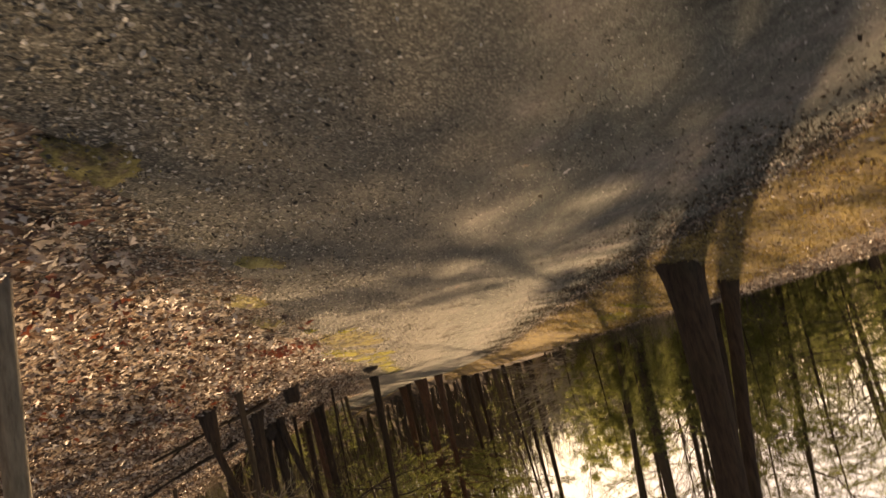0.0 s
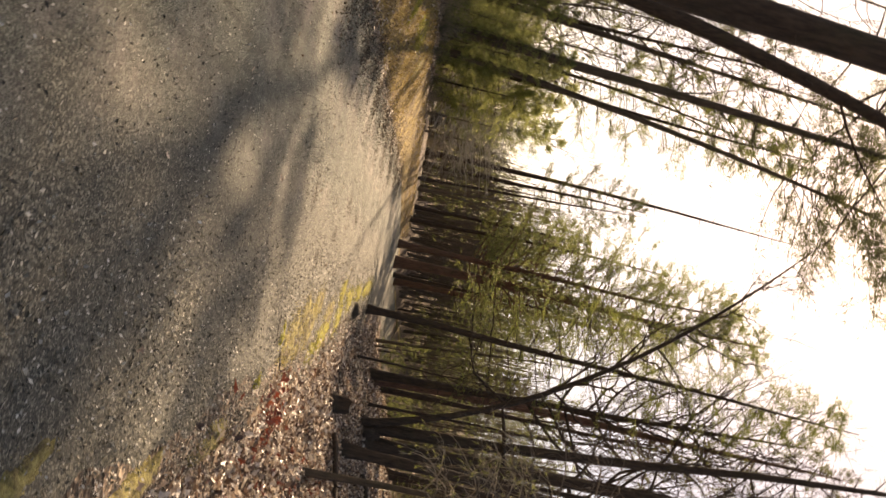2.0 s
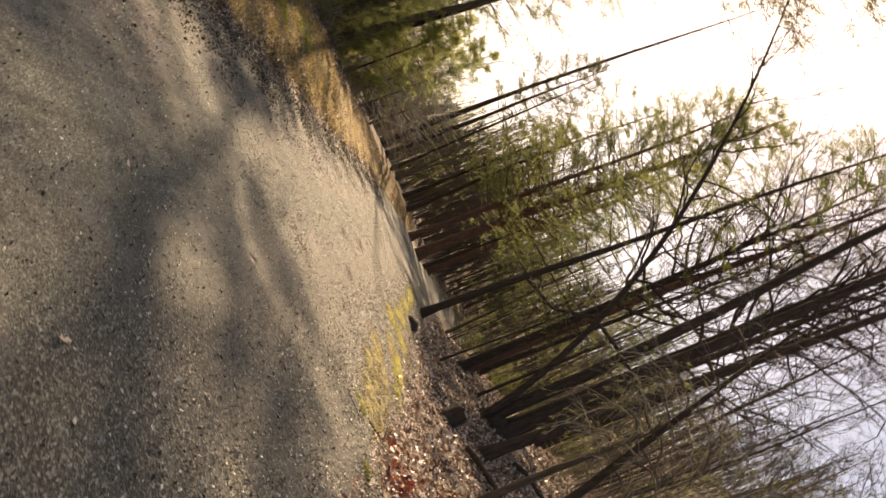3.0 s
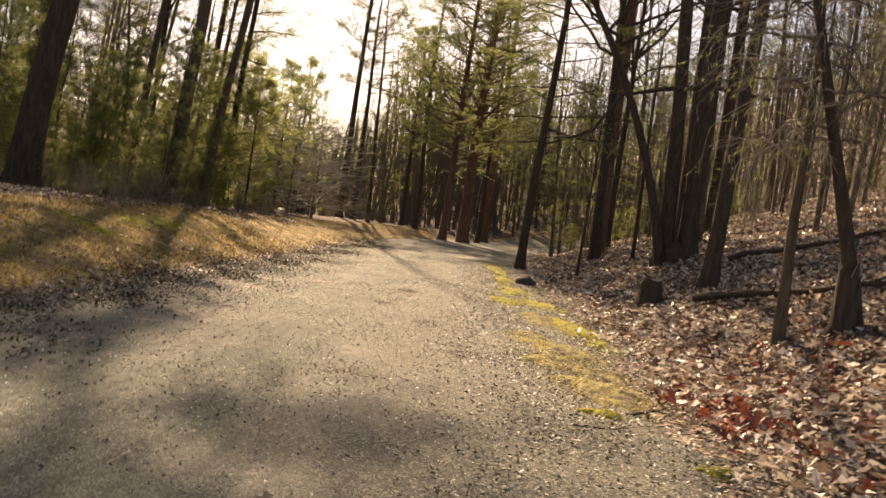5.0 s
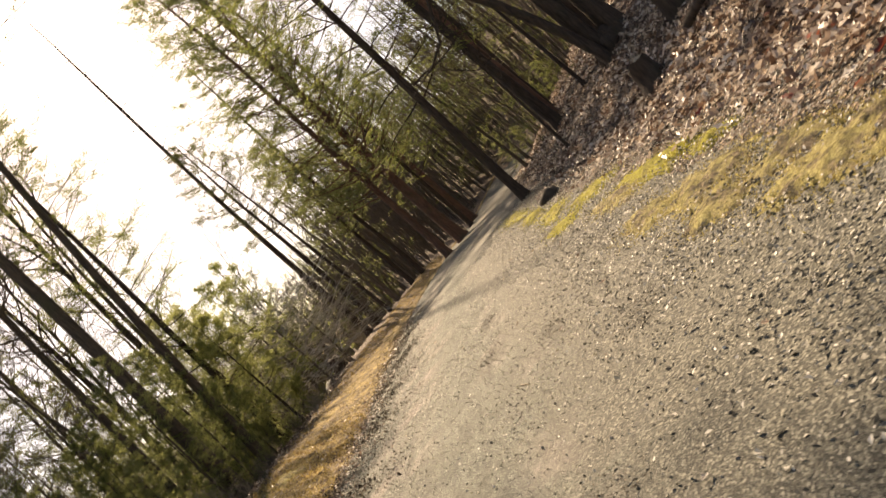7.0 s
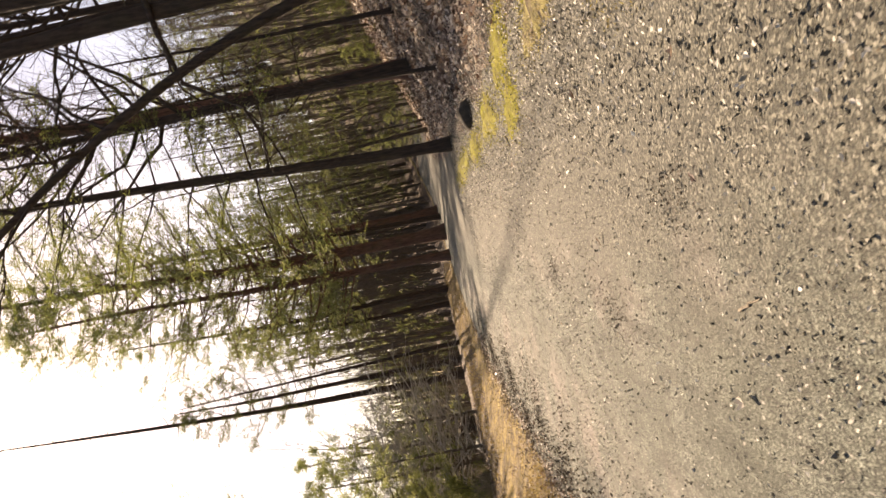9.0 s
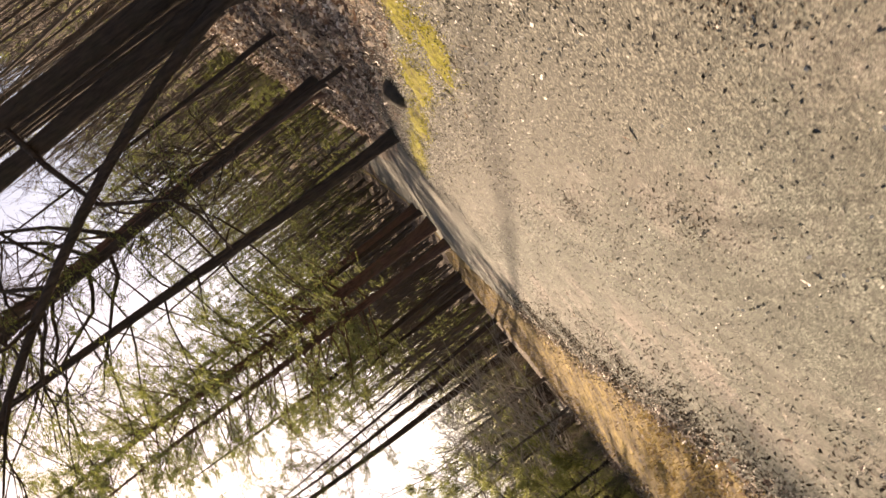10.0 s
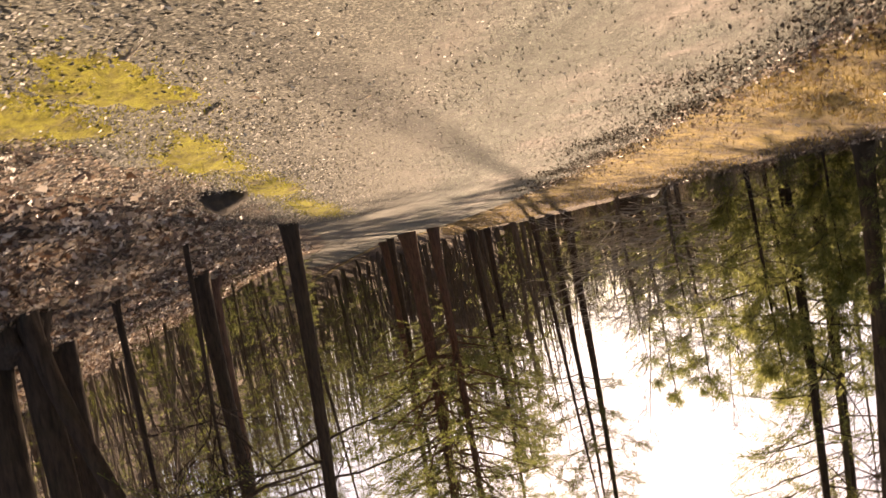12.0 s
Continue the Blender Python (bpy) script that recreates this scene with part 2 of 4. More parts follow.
STRAW = leafy("straw grass", [(0.0, (0.2, 0.13, 0.05)), (0.5, (0.42, 0.31, 0.11)), (1.0, (0.6, 0.48, 0.2))], 0.4)
DRY_MOSSY = leafy("dry moss fronds", [(0.0, (0.3, 0.23, 0.08)), (0.5, (0.52, 0.44, 0.15)), (1.0, (0.7, 0.62, 0.28))], 0.4)
MOSSY = leafy("moss fronds", [(0.0, (0.26, 0.23, 0.03)), (0.5, (0.46, 0.43, 0.04)), (1.0, (0.62, 0.62, 0.09))], 0.4)


# ---- mesh helpers ----
def mesh_ob(name, verts, faces, mat, parent=None, label="", smooth=False):
    """A mesh object. faces: index rows of any lengths, an array, or a list of arrays."""
    me = bpy.data.meshes.new(name)
    blocks = [faces] if isinstance(faces, np.ndarray) else faces
    if isinstance(blocks[0], np.ndarray):
        total = sum(len(f) for f in blocks)
        loops = np.concatenate([f.ravel() for f in blocks]).astype(np.int32)
        sizes = np.concatenate([np.full(len(f), f.shape[1]) for f in blocks])
        me.vertices.add(len(verts))
        me.vertices.foreach_set("co", np.asarray(verts, np.float32).ravel())
        me.loops.add(len(loops))
        me.loops.foreach_set("vertex_index", loops)
        me.polygons.add(total)
        me.polygons.foreach_set("loop_start", np.concatenate([[0], np.cumsum(sizes)[:-1]]).astype(np.int32))
        me.update(calc_edges=True)
    else:
        me.from_pydata(verts if isinstance(verts, list) else verts.tolist(), [], faces)
    me.materials.append(mat)
    me.polygons.foreach_set("use_smooth", [smooth] * len(me.polygons))
    me.update()
    ob = new(name, me)
    if parent:
        ob.parent = parent
    if label:
        tagged(ob, label)
    return ob


def sstep(a, b, v):
    t = np.clip((v - a) / (b - a), 0, 1)
    return t * t * (3 - 2 * t)


def road_mid(y):
    return -1.4 + 0.0026 * np.maximum(0, y - 26) ** 2 + 0.006 * np.maximum(0, y - 56) ** 2


def ground_z(x, y):
    """The lie of the land: flat track, low grassy bank on one side, leafy hillside on the other."""
    u = x - road_mid(np.minimum(y, 70))
    crest = 0.82 - 0.36 * sstep(18, 42, y) - 0.25 * sstep(16, 5, y)
    left = crest * sstep(2.3, 5.6, -u) - (crest + 1.3) * sstep(8.5, 16.0, -u)
    hill = 0.38 * np.maximum(0, u - 4.8) + 0.12 * np.maximum(0, u - 24)
    hill = hill * sstep(3.6, 6.4, u) * (0.55 + 0.45 * sstep(6, 18, y))
    hill = np.minimum(hill, 45)
    rise = 0.25 * sstep(22, 40, y) + 0.004 * np.maximum(0, y - 40) + 5.0 * sstep(90, 220, y)
    rise = rise + 9.0 * sstep(66, 125, y) * sstep(-24, -8, x)
    dip = -0.2 * sstep(3.2, 4.6, u) * sstep(15, 9, y)
    bumps = 0.035 * np.sin(1.3 * x + 0.7 * y) * np.sin(0.9 * y - 0.5 * x + 1) * sstep(2.4, 4.5, np.abs(u))
    return left + hill + rise + dip + bumps


def gz(x, y):
    return float(ground_z(np.float64(x), np.float64(y)))


def grid_mesh(name, X, Y, Z, mat, uv=False):
    ny, nx = X.shape
    v = np.stack([X, Y, Z], -1).reshape(-1, 3)
    i = (np.arange(ny - 1)[:, None] * nx + np.arange(nx - 1)).ravel()
    ob = mesh_ob(name, v, np.stack([i, i + 1, i + nx + 1, i + nx], -1), mat, smooth=True)
    if uv:
        layer = ob.data.uv_layers.new(name="UVMap")
        idx = np.empty(len(ob.data.loops), int)
        ob.data.loops.foreach_get("vertex_index", idx)
        s, t = (idx % nx) / (nx - 1), (idx // nx) / (ny - 1)
        layer.data.foreach_set("uv", np.stack([s, t], -1).ravel())
    return ob


# ---- ground, track and verges ----
xs = np.concatenate([-np.geomspace(320, 22, 26), np.arange(-20, 24.1, 0.3), np.geomspace(26, 320, 26)])
ys = np.concatenate([-np.geomspace(200, 12, 16), np.arange(-10, 60, 0.3), np.geomspace(61, 600, 40)])
X, Y = np.meshgrid(xs, ys)
tagged(grid_mesh("ground", X, Y, ground_z(X, Y) - 0.04 * (np.abs(X - road_mid(np.minimum(Y, 70)) - 0.25) < 2.8), SOIL), "brown woodland floor of soil and leaf mould", "ground", kind="structure")


def wander(v, seed, size):
    return size * (np.sin(1.7 * v + seed) + 0.6 * np.sin(4.3 * v + 2.1 * seed) + 0.4 * np.sin(9.7 * v + 3.3 * seed))


ty = np.arange(-9, 76, 0.18)
half_l, half_r = 2.75 + wander(ty, 1, 0.06), 3.3 + wander(ty, 5, 0.12)
ts = np.linspace(0, 1, 40)
TX = road_mid(ty)[:, None] - half_l[:, None] + ts * (half_l + half_r)[:, None]
TY = np.repeat(ty[:, None], 40, 1)
ruts = -0.02 * (np.exp(-((ts - 0.27) / 0.06) ** 2) + np.exp(-((ts - 0.53) / 0.06) ** 2)) + 0.05 * ts * (1 - ts)
TZ = ground_z(TX, TY) + 0.022 + ruts + 0.004 * np.sin(5 * TX + 3 * TY) - 0.05 * ((ts < 0.01) | (ts > 0.99))
tagged(grid_mesh("road", TX, TY, TZ, ROAD, uv=True), "grey gravel and tan dirt woodland track", "track", kind="structure")

vy = np.arange(-9, 95, 0.3)
outer = 5.3 - 2.6 * sstep(20, 52, vy) + wander(vy, 7, 0.15)
inner = 2.7 + wander(vy, 9, 0.13)
vs = np.linspace(0, 1, 16)
VX = road_mid(vy)[:, None] - inner[:, None] - vs * (np.maximum(outer - inner, 0.4))[:, None]
VY = np.repeat(vy[:, None], 16, 1)
VZ = ground_z(VX, VY) + 0.03 - 0.08 * ((vs < 0.01) | (vs > 0.99))
tagged(grid_mesh("grass_verge", VX, VY, VZ, TURF), "dry straw-coloured grass bank beside the track", "grass verge", kind="structure")


# ---- how trees grow ----
def unit(v):
    return v / max(np.linalg.norm(v), 1e-9)


def norm(v):
    return v / np.maximum(np.linalg.norm(v, axis=-1, keepdims=True), 1e-9)


class Shape:
    """Collects single tubes into one mesh."""

    def __init__(self):
        self.v, self.f = [], []

    def tube(self, pts, radii, sides):
        base, n = len(self.v), len(pts)
        for k in range(n):
            ahead = unit(pts[min(k + 1, n - 1)] - pts[max(k - 1, 0)])
            ref = np.array((0.0, 1.0, 0.0)) if abs(ahead[1]) < 0.9 else np.array((1.0, 0.0, 0.0))
            side = unit(np.cross(ref, ahead))
            up = np.cross(ahead, side)
            for s in range(sides):
                ang = 2 * math.pi * s / sides
                self.v.append(tuple(pts[k] + radii[k] * (math.cos(ang) * side + math.sin(ang) * up)))
        for k in range(n - 1):
            for s in range(sides):
                i, j = base + k * sides + s, base + k * sides + (s + 1) % sides
                self.f.append((i, j, j + sides, i + sides))


class Growth:
    """Collects many limbs, or many needles, at once."""

    def __init__(self):
        self.v, self.quads, self.tris, self.n = [], [], [], 0

    def limbs(self, P, R, sides):
        """P: limbs x points x 3, R: limbs x points."""
        m, n, _ = P.shape
        ahead = norm(np.concatenate([P[:, 1:2] - P[:, :1], P[:, 2:] - P[:, :-2], P[:, -1:] - P[:, -2:-1]], 1))
        ref = np.where(np.abs(ahead[..., 1:2]) < 0.9, np.array((0.0, 1.0, 0.0)), np.array((1.0, 0.0, 0.0)))
        side = norm(np.cross(ref, ahead))
        up = np.cross(ahead, side)
        ang = 2 * np.pi * np.arange(sides) / sides
        ring = np.cos(ang)[:, None] * side[:, :, None] + np.sin(ang)[:, None] * up[:, :, None]
        self.v.append((P[:, :, None] + R[:, :, None, None] * ring).reshape(-1, 3))
        i = np.arange(m)[:, None, None] * n * sides + np.arange(n - 1)[None, :, None] * sides + np.arange(sides)
        j = np.arange(m)[:, None, None] * n * sides + np.arange(n - 1)[None, :, None] * sides + (np.arange(sides) + 1) % sides
        self.quads.append(np.stack([i, j, j + sides, i + sides], -1).reshape(-1, 4) + self.n)
        self.n += m * n * sides

    def needles(self, p, d, flat, length, width):
        q = p + d * length[:, None]
        w = flat * np.reshape(width, (-1, 1))
        self.v.append(np.stack([p, q + w, q * 0.93 + p * 0.07 - w], 1).reshape(-1, 3))
        self.tris.append(np.arange(len(p) * 3).reshape(-1, 3) + self.n)
        self.n += len(p) * 3

    def tufts(self, p, d, rng, n, length, width):
        """Bushy tufts of needles at the ends of twigs."""
        k = np.repeat(np.arange(len(p)), n)
        a = norm(d[k] + rng.normal(0, 0.62, (len(k), 3)))
        self.needles(p[k] + rng.normal(0, 0.025, (len(k), 3)), a, norm(np.cross(a, rng.normal(0, 1, a.shape))), length * rng.uniform(0.6, 1.1, len(k)), width)

    def sprays(self, p, d, rng, n, step, length, width):
        """Flat feathery shoots: small needles on both sides of a twig."""
        side = norm(np.cross(d, (0, 0, 1)) + rng.normal(0, 0.15, d.shape))
        for k in range(n):
            for s in (-1, 1):
                a = norm(d * 0.6 + side * s + np.array((0, 0, -0.25)) + rng.normal(0, 0.15, d.shape))
                self.needles(p + d * step * k, a, norm(np.cross(a, (0.1, 0.1, 1)) + rng.normal(0, 0.3, d.shape)), length * rng.uniform(0.7, 1.1, len(p)) * (1 - 0.4 * k / n), width)

    def build(self, name, mat, parent=None, smooth=False):
        return mesh_ob(name, np.concatenate(self.v), [np.concatenate(a) for a in (self.quads, self.tris) if a], mat, parent, smooth=smooth)


def run(start, d, length, n, rng, wiggle, bend=0.0):
    """Points of a limb: it wanders, and bends up (or down) along its way."""
    return list(runs(np.array([start], float), np.array([d], float), np.array([length], float), n, rng, wiggle, bend)[0])


def runs(p, d, length, n, rng, wiggle, bend=0.0):
    P = np.empty((len(p), n + 1, 3))
    P[:, 0], d = p, norm(d)
    for k in range(n):
        d = norm(d + rng.normal(0, wiggle, d.shape) + np.array((0, 0, bend)))
        P[:, k + 1] = P[:, k] + d * (length / n)[:, None]
    return P


def point_on(pts, s):
    k = min(int(s * (len(pts) - 1)), len(pts) - 2)
    w = s * (len(pts) - 1) - k
    return pts[k] * (1 - w) + pts[k + 1] * w, unit(pts[k + 1] - pts[k])


def along(P, k, s):
    """The places at s (0 to 1) of the limbs k, and the limbs' ways there."""
    n = P.shape[1] - 1
    i = np.minimum((s * n).astype(int), n - 1)
    w = (s * n - i)[:, None]
    return P[k, i] * (1 - w) + P[k, i + 1] * w, norm(P[k, i + 1] - P[k, i])


def offshoots(P, length, per, rng, reach, turn, rise, size, n, wiggle, bend=0.0):
    """Side limbs: per of them on each limb of P. Returns them, the limb each sits on, and their lengths."""
    k = np.repeat(np.arange(len(P)), per)
    q, d = along(P, k, rng.uniform(*reach, len(k)))
    far = length[k] * rng.uniform(*size, len(k))
    return runs(q, d + rng.normal(0, 1, d.shape) * np.array(turn) + np.array((0, 0, rise)), far, n, rng, wiggle, bend), k, far


def taper(r, n, left, least):
    return np.asarray(r)[:, None] * (1 - (1 - left) * np.arange(n + 1) / n) + least


def even(r, shape):
    return np.broadcast_to(np.array(r, float), (shape, len(r)))


def tree(kind, seed, height, radius, lean=(0.0, 0.0), bow=0.0, low=0.35, sides=9, wood=None, twigs=None, green=None, name="tree", richness=1.0, wiggle=0.012, spread=1.0, needle=1.0):
    """A tree at the origin: an Empty with its trunk, its branches and, if green, its crown."""
    rng = np.random.default_rng(seed)
    root = new(name)
    bole, limbs, leaves = Growth(), Growth(), Growth()
    n = 14
    pts = [np.array((0.0, 0.0, -0.25))]
    drift = np.zeros(2)
    for k in range(1, n + 1):
        drift = drift * 0.8 + rng.normal(0, wiggle, 2) * height / n
        pts.append(np.array((pts[-1][0] + (lean[0] + 2 * bow * height * k / n) * height / n + drift[0], pts[-1][1] + lean[1] * height / n + drift[1], height * k / n)))
    stem = np.array(pts)[None]
    cuts = np.array((0, 0.008, 0.02, 0.04, 0.08, *np.linspace(0.14, 1, 14)))
    spine, _ = along(stem, np.zeros(len(cuts), int), cuts)
    rad = np.concatenate([radius * np.array((1.6, 1.42, 1.22, 1.1, 1.02)), radius * (1 - 0.9 * np.linspace(0.1, 1, 14)) ** 0.75])
    bole.limbs(spine[None], rad[None], sides)
    # root swellings and an uneven bole
    ang = 2 * np.pi * np.arange(sides) / sides
    swell = np.zeros(len(cuts))
    swell[:5] = 0.4, 0.32, 0.2, 0.1, 0.04
    grow = 1 + swell[:, None] * np.cos(3 * ang + seed) + rng.normal(0, 0.035, (len(cuts), sides))
    body = bole.v[0].reshape(len(cuts), sides, 3)
    bole.v[0] = (spine[:, None] + (body - spine[:, None]) * grow[..., None]).reshape(-1, 3)

    count = max(3, int({"bare": 20, "pine": 50, "hemlock": 60, "spire": 26, "weeping": 60, "level": 34}[kind] * richness))
    b = np.arange(count)
    s = low + (0.98 - low) * ((b + rng.uniform(0, 1, count)) / count)
    p, _ = along(stem, np.zeros(count, int), s)
    turn = b * 2.4 + rng.uniform(-0.5, 0.5, count)
    out = np.stack([np.cos(turn), np.sin(turn), np.zeros(count)], -1)
    r0 = radius * (1 - 0.9 * s) ** 0.75

    def rising(a, c):
        return out + np.stack([np.zeros(count), np.zeros(count), rng.uniform(a, c, count)], -1)

    if kind == "bare":
        far = height * (0.12 + 0.26 * (1 - s)) * rng.uniform(0.7, 1.25, count) * spread
        one = runs(p, rising(0.5, 1.3), far, 7, rng, 0.24, 0.07)
        limbs.limbs(one, taper(r0 * 0.5, 7, 0.15, 0.004), 4)
        two, k, far2 = offshoots(one, far, 6, rng, (0.25, 0.98), (0.6, 0.6, 0.6), 0.25, (0.3, 0.55), 3, 0.28, 0.08)
        limbs.limbs(two, taper(r0[k] * 0.16, 3, 0.1, 0.005), 3)
        three, k3, _ = offshoots(two, far2, 4, rng, (0.2, 1), (0.6, 0.6, 0.6), 0.1, (0.35, 0.7), 2, 0.25, 0.06)
        limbs.limbs(three, even((0.009, 0.006, 0.003), len(three)), 3)
    elif kind == "spire":
        far = height * (0.02 + 0.1 * (1 - s)) * rng.uniform(0.5, 1.2, count) * spread
        one = runs(p, rising(0.1, 0.9), far, 3, rng, 0.2, 0.05)
        limbs.limbs(one, taper(r0 * 0.3, 3, 0.2, 0.004), 4)
        two, k, _ = offshoots(one, far, 5, rng, (0.3, 1), (0.5, 0.5, 0.5), 0, (0.2, 0.5), 2, 0.2, 0.0)
        limbs.limbs(two, even((0.009, 0.006, 0.003), len(two)), 3)
    elif kind == "pine":
        # dead stubs below the crown
        dead = runs(*along(stem, np.zeros(12, int), rng.uniform(0.5 * low, low, 12))[:1], norm(rng.normal(0, 1, (12, 3)) * (1, 1, 0.15)), rng.uniform(0.3, 1.3, 12), 3, rng, 0.12, -0.03)
        limbs.limbs(dead, even((0.02, 0.015, 0.01, 0.004), 12), 3)
        grown = (s - low) / (1 - low)
        far = height * (0.045 + 0.13 * np.sin(np.pi * np.minimum(1, grown * 0.75 + 0.25))) * rng.uniform(0.55, 1.2, count) * spread
        one = runs(p, rising(-0.1, 0.4), far, 5, rng, 0.12, 0.05)
        limbs.limbs(one, taper(r0 * 0.25, 5, 0.15, 0.005), 4)
        two, k, far2 = offshoots(one, far, 8, rng, (0.3, 1), (0.7, 0.7, 0.25), 0.05, (0.16, 0.42), 2, 0.2, 0.08)
        limbs.limbs(two, even((0.01, 0.007, 0.004), len(two)), 3)
        live = np.flatnonzero(rng.uniform(0, 1, len(two)) < 0.9)
        for sd in (0.2, 0.4, 0.6, 0.8, 1.0):
            q, d = along(two, live, np.full(len(live), sd))
            leaves.tufts(q + rng.normal(0, 0.06, q.shape), d, rng, 9, 0.24 * needle, 0.011 * needle)
    elif kind == "hemlock":
        small = height < 12 or richness > 1.4
        far = height * (0.05 + 0.2 * (1 - s)) * rng.uniform(0.6, 1.2, count) * spread
        one = runs(p, rising(0.0, 0.4), far, 4, rng, 0.12, -0.06)
        limbs.limbs(one, taper(r0 * 0.25, 4, 0.15, 0.004), 3)
        two, k, _ = offshoots(one, far, 10 if small else 9, rng, (0.2, 1), (0.7, 0.7, 0.2), 0, (0.2, 0.4), 2, 0.15, -0.06)
        limbs.limbs(two, even((0.006, 0.004, 0.002), len(two)), 3)
        live = np.flatnonzero(rng.uniform(0, 1, len(two)) < 0.88)
        for sd in (0.2, 0.45, 0.7, 0.95):
            q, d = along(two, live, np.full(len(live), sd))
            leaves.sprays(q, norm(d + rng.normal(0, 0.4, d.shape) * (1, 1, 0.4)), rng, 5, *((0.055, 0.13 * needle, 0.014 * needle) if small else (0.08, 0.17 * needle, 0.014 * needle)))
    elif kind == "level":
        far = height * rng.uniform(0.35, 0.75, count) * (1.15 - 0.6 * s) * spread
        one = runs(p, rising(0.05, 0.45), far, 6, rng, 0.1, -0.02)
        limbs.limbs(one, taper(r0 * 0.35, 6, 0.12, 0.006), 4)
        two, k, far2 = offshoots(one, far, 7, rng, (0.2, 1), (0.6, 0.6, 0.12), 0, (0.2, 0.45), 3, 0.16, -0.02)
        limbs.limbs(two, even((0.01, 0.008, 0.006, 0.003), len(two)), 3)
        three, _, _ = offshoots(two, far2, 3, rng, (0.3, 1), (0.6, 0.6, 0.15), 0, (0.3, 0.6), 1, 0.1, 0.0)
        limbs.limbs(three, even((0.006, 0.003), len(three)), 3)
    else:
        far = height * rng.uniform(0.18, 0.36, count) * spread
        one = runs(p, rising(0.2, 0.7), far, 7, rng, 0.18, -0.13)
        limbs.limbs(one, taper(r0 * 0.3, 7, 0.1, 0.004), 4)
        two, k, far2 = offshoots(one, far, 7, rng, (0.2, 1), (0.5, 0.5, 0.5), 0, (0.25, 0.5), 5, 0.22, -0.16)
        limbs.limbs(two, even((0.006, 0.005, 0.005, 0.004, 0.003, 0.002), len(two)), 3)
        three, k3, _ = offshoots(two, far2, 3, rng, (0.3, 1), (0.5, 0.5, 0.5), 0, (0.3, 0.6), 2, 0.25, -0.15)
        limbs.limbs(three, even((0.004, 0.003, 0.0015), len(three)), 3)
        if green:
            live = np.flatnonzero(rng.uniform(0, 1, len(three)) < 0.35)
            q, d = along(three, live, np.full(len(live), 0.4))
            leaves.sprays(q, d, rng, 4, 0.03, 0.06, 0.008)
    bole.build("trunk", wood or BARK, root, smooth=True)
    tagged(limbs.build("bare_crown", twigs or wood or BARK, root), kind="stuff")
    if leaves.v:
        tagged(leaves.build("foliage", green or NEEDLE, root), kind="stuff")
    return root


def set_at(ob, x, y, turn=0.0, size=1.0, sink=0.0):
    ob.matrix_basis = Matrix.LocRotScale((x, y, gz(x, y) - sink), Euler((0, 0, turn)), (size, size, size))
    return ob


# ---- the trees that stand singly beside the track ----
def hero(kind, x, y, label, category, turn=0.0, group="", **how):
    return tagged(set_at(tree(kind, **how), x, y, turn), label, category, group)


hero("pine", -5.0, 13.2, "dark straight trunk of a tall pine on the grass bank", "pine", seed=11, height=23, radius=0.29, lean=(0.07, 0.0), low=0.5, sides=16, name="pine_tree", richness=1.5, spread=1.3)
hero("pine", -9.05, 22.6, "dark leaning pine at the edge of the grass bank", "pine", seed=12, height=22, radius=0.27, lean=(0.06, 0.0), bow=0.0088, low=0.5, sides=14, name="pine_tree", richness=0.7, spread=1.3)
hero("spire", -8.3, 28.4, "tall brown trunk rising from the thicket", "tree", seed=35, height=22, radius=0.19, lean=(0.05, 0.0), low=0.5, sides=12, wood=BARK_MID, name="bank_tree")
hero("pine", -8.2, 30.6, "tall pine with a clumped high crown behind the bank", "pine", seed=44, height=25, radius=0.13, lean=(0.06, 0.0), bow=0.0035, low=0.56, sides=12, wood=BARK_MID, name="pine_tree", richness=4.0, spread=1.05)
hero("pine", -10.6, 30.5, "dark pine rising from the thicket", "pine", seed=43, height=20, radius=0.12, lean=(0.1, 0.0), low=0.4, sides=12, wood=BARK_MID, name="pine_tree", richness=0.8, spread=1.0)
hero("pine", -10.4, 36.5, "tall dark pine rising from the thicket", "pine", seed=41, height=18, radius=0.1, lean=(0.03, 0.0), bow=0.005, low=0.12, sides=10, wood=BARK_MID, green=SOFT, name="pine_tree", richness=1.4, spread=0.9)
hero("hemlock", 2.05, 33.3, "slim dark evergreen tree beside a mossy track edge", "tree", seed=13, height=21, radius=0.145, lean=(0.0, 0.0), low=0.2, sides=14, green=HEMLOCK, name="hemlock_tree", richness=1.3, spread=0.85)
hero("weeping", 4.5, 17.8, "thin pale-barked tree with drooping bare twigs", "tree", seed=14, height=5.2, radius=0.08, lean=(-0.03, 0.0), low=0.45, sides=12, wood=BARK_MID, twigs=TWIG_PALE, green=HEMLOCK, name="drooping_tree", richness=0.6)
hero("weeping", 5.4, 17.6, "dark crooked tree leaning over the leafy slope", "tree", seed=15, height=6.5, radius=0.1, lean=(-0.27, 0.0), low=0.35, sides=12, twigs=TWIG, name="leaning_tree", richness=0.5)
hero("spire", 5.5, 24.0, "dark slender trunk on the leafy slope", "tree", seed=16, height=21, radius=0.16, lean=(0.02, 0), low=0.4, sides=12, name="slope_tree")
hero("spire", 6.15, 30.5, "thick dark twin trunk with a flared foot", "tree", seed=17, height=26, radius=0.22, lean=(-0.06, 0), low=0.45, sides=16, name="slope_tree", group="clump of thick trunks")
hero("spire", 6.72, 30.3, "thick dark twin trunk with a flared foot", "tree", seed=18, height=26, radius=0.25, lean=(-0.035, 0), low=0.45, sides=16, name="slope_tree", group="clump of thick trunks")
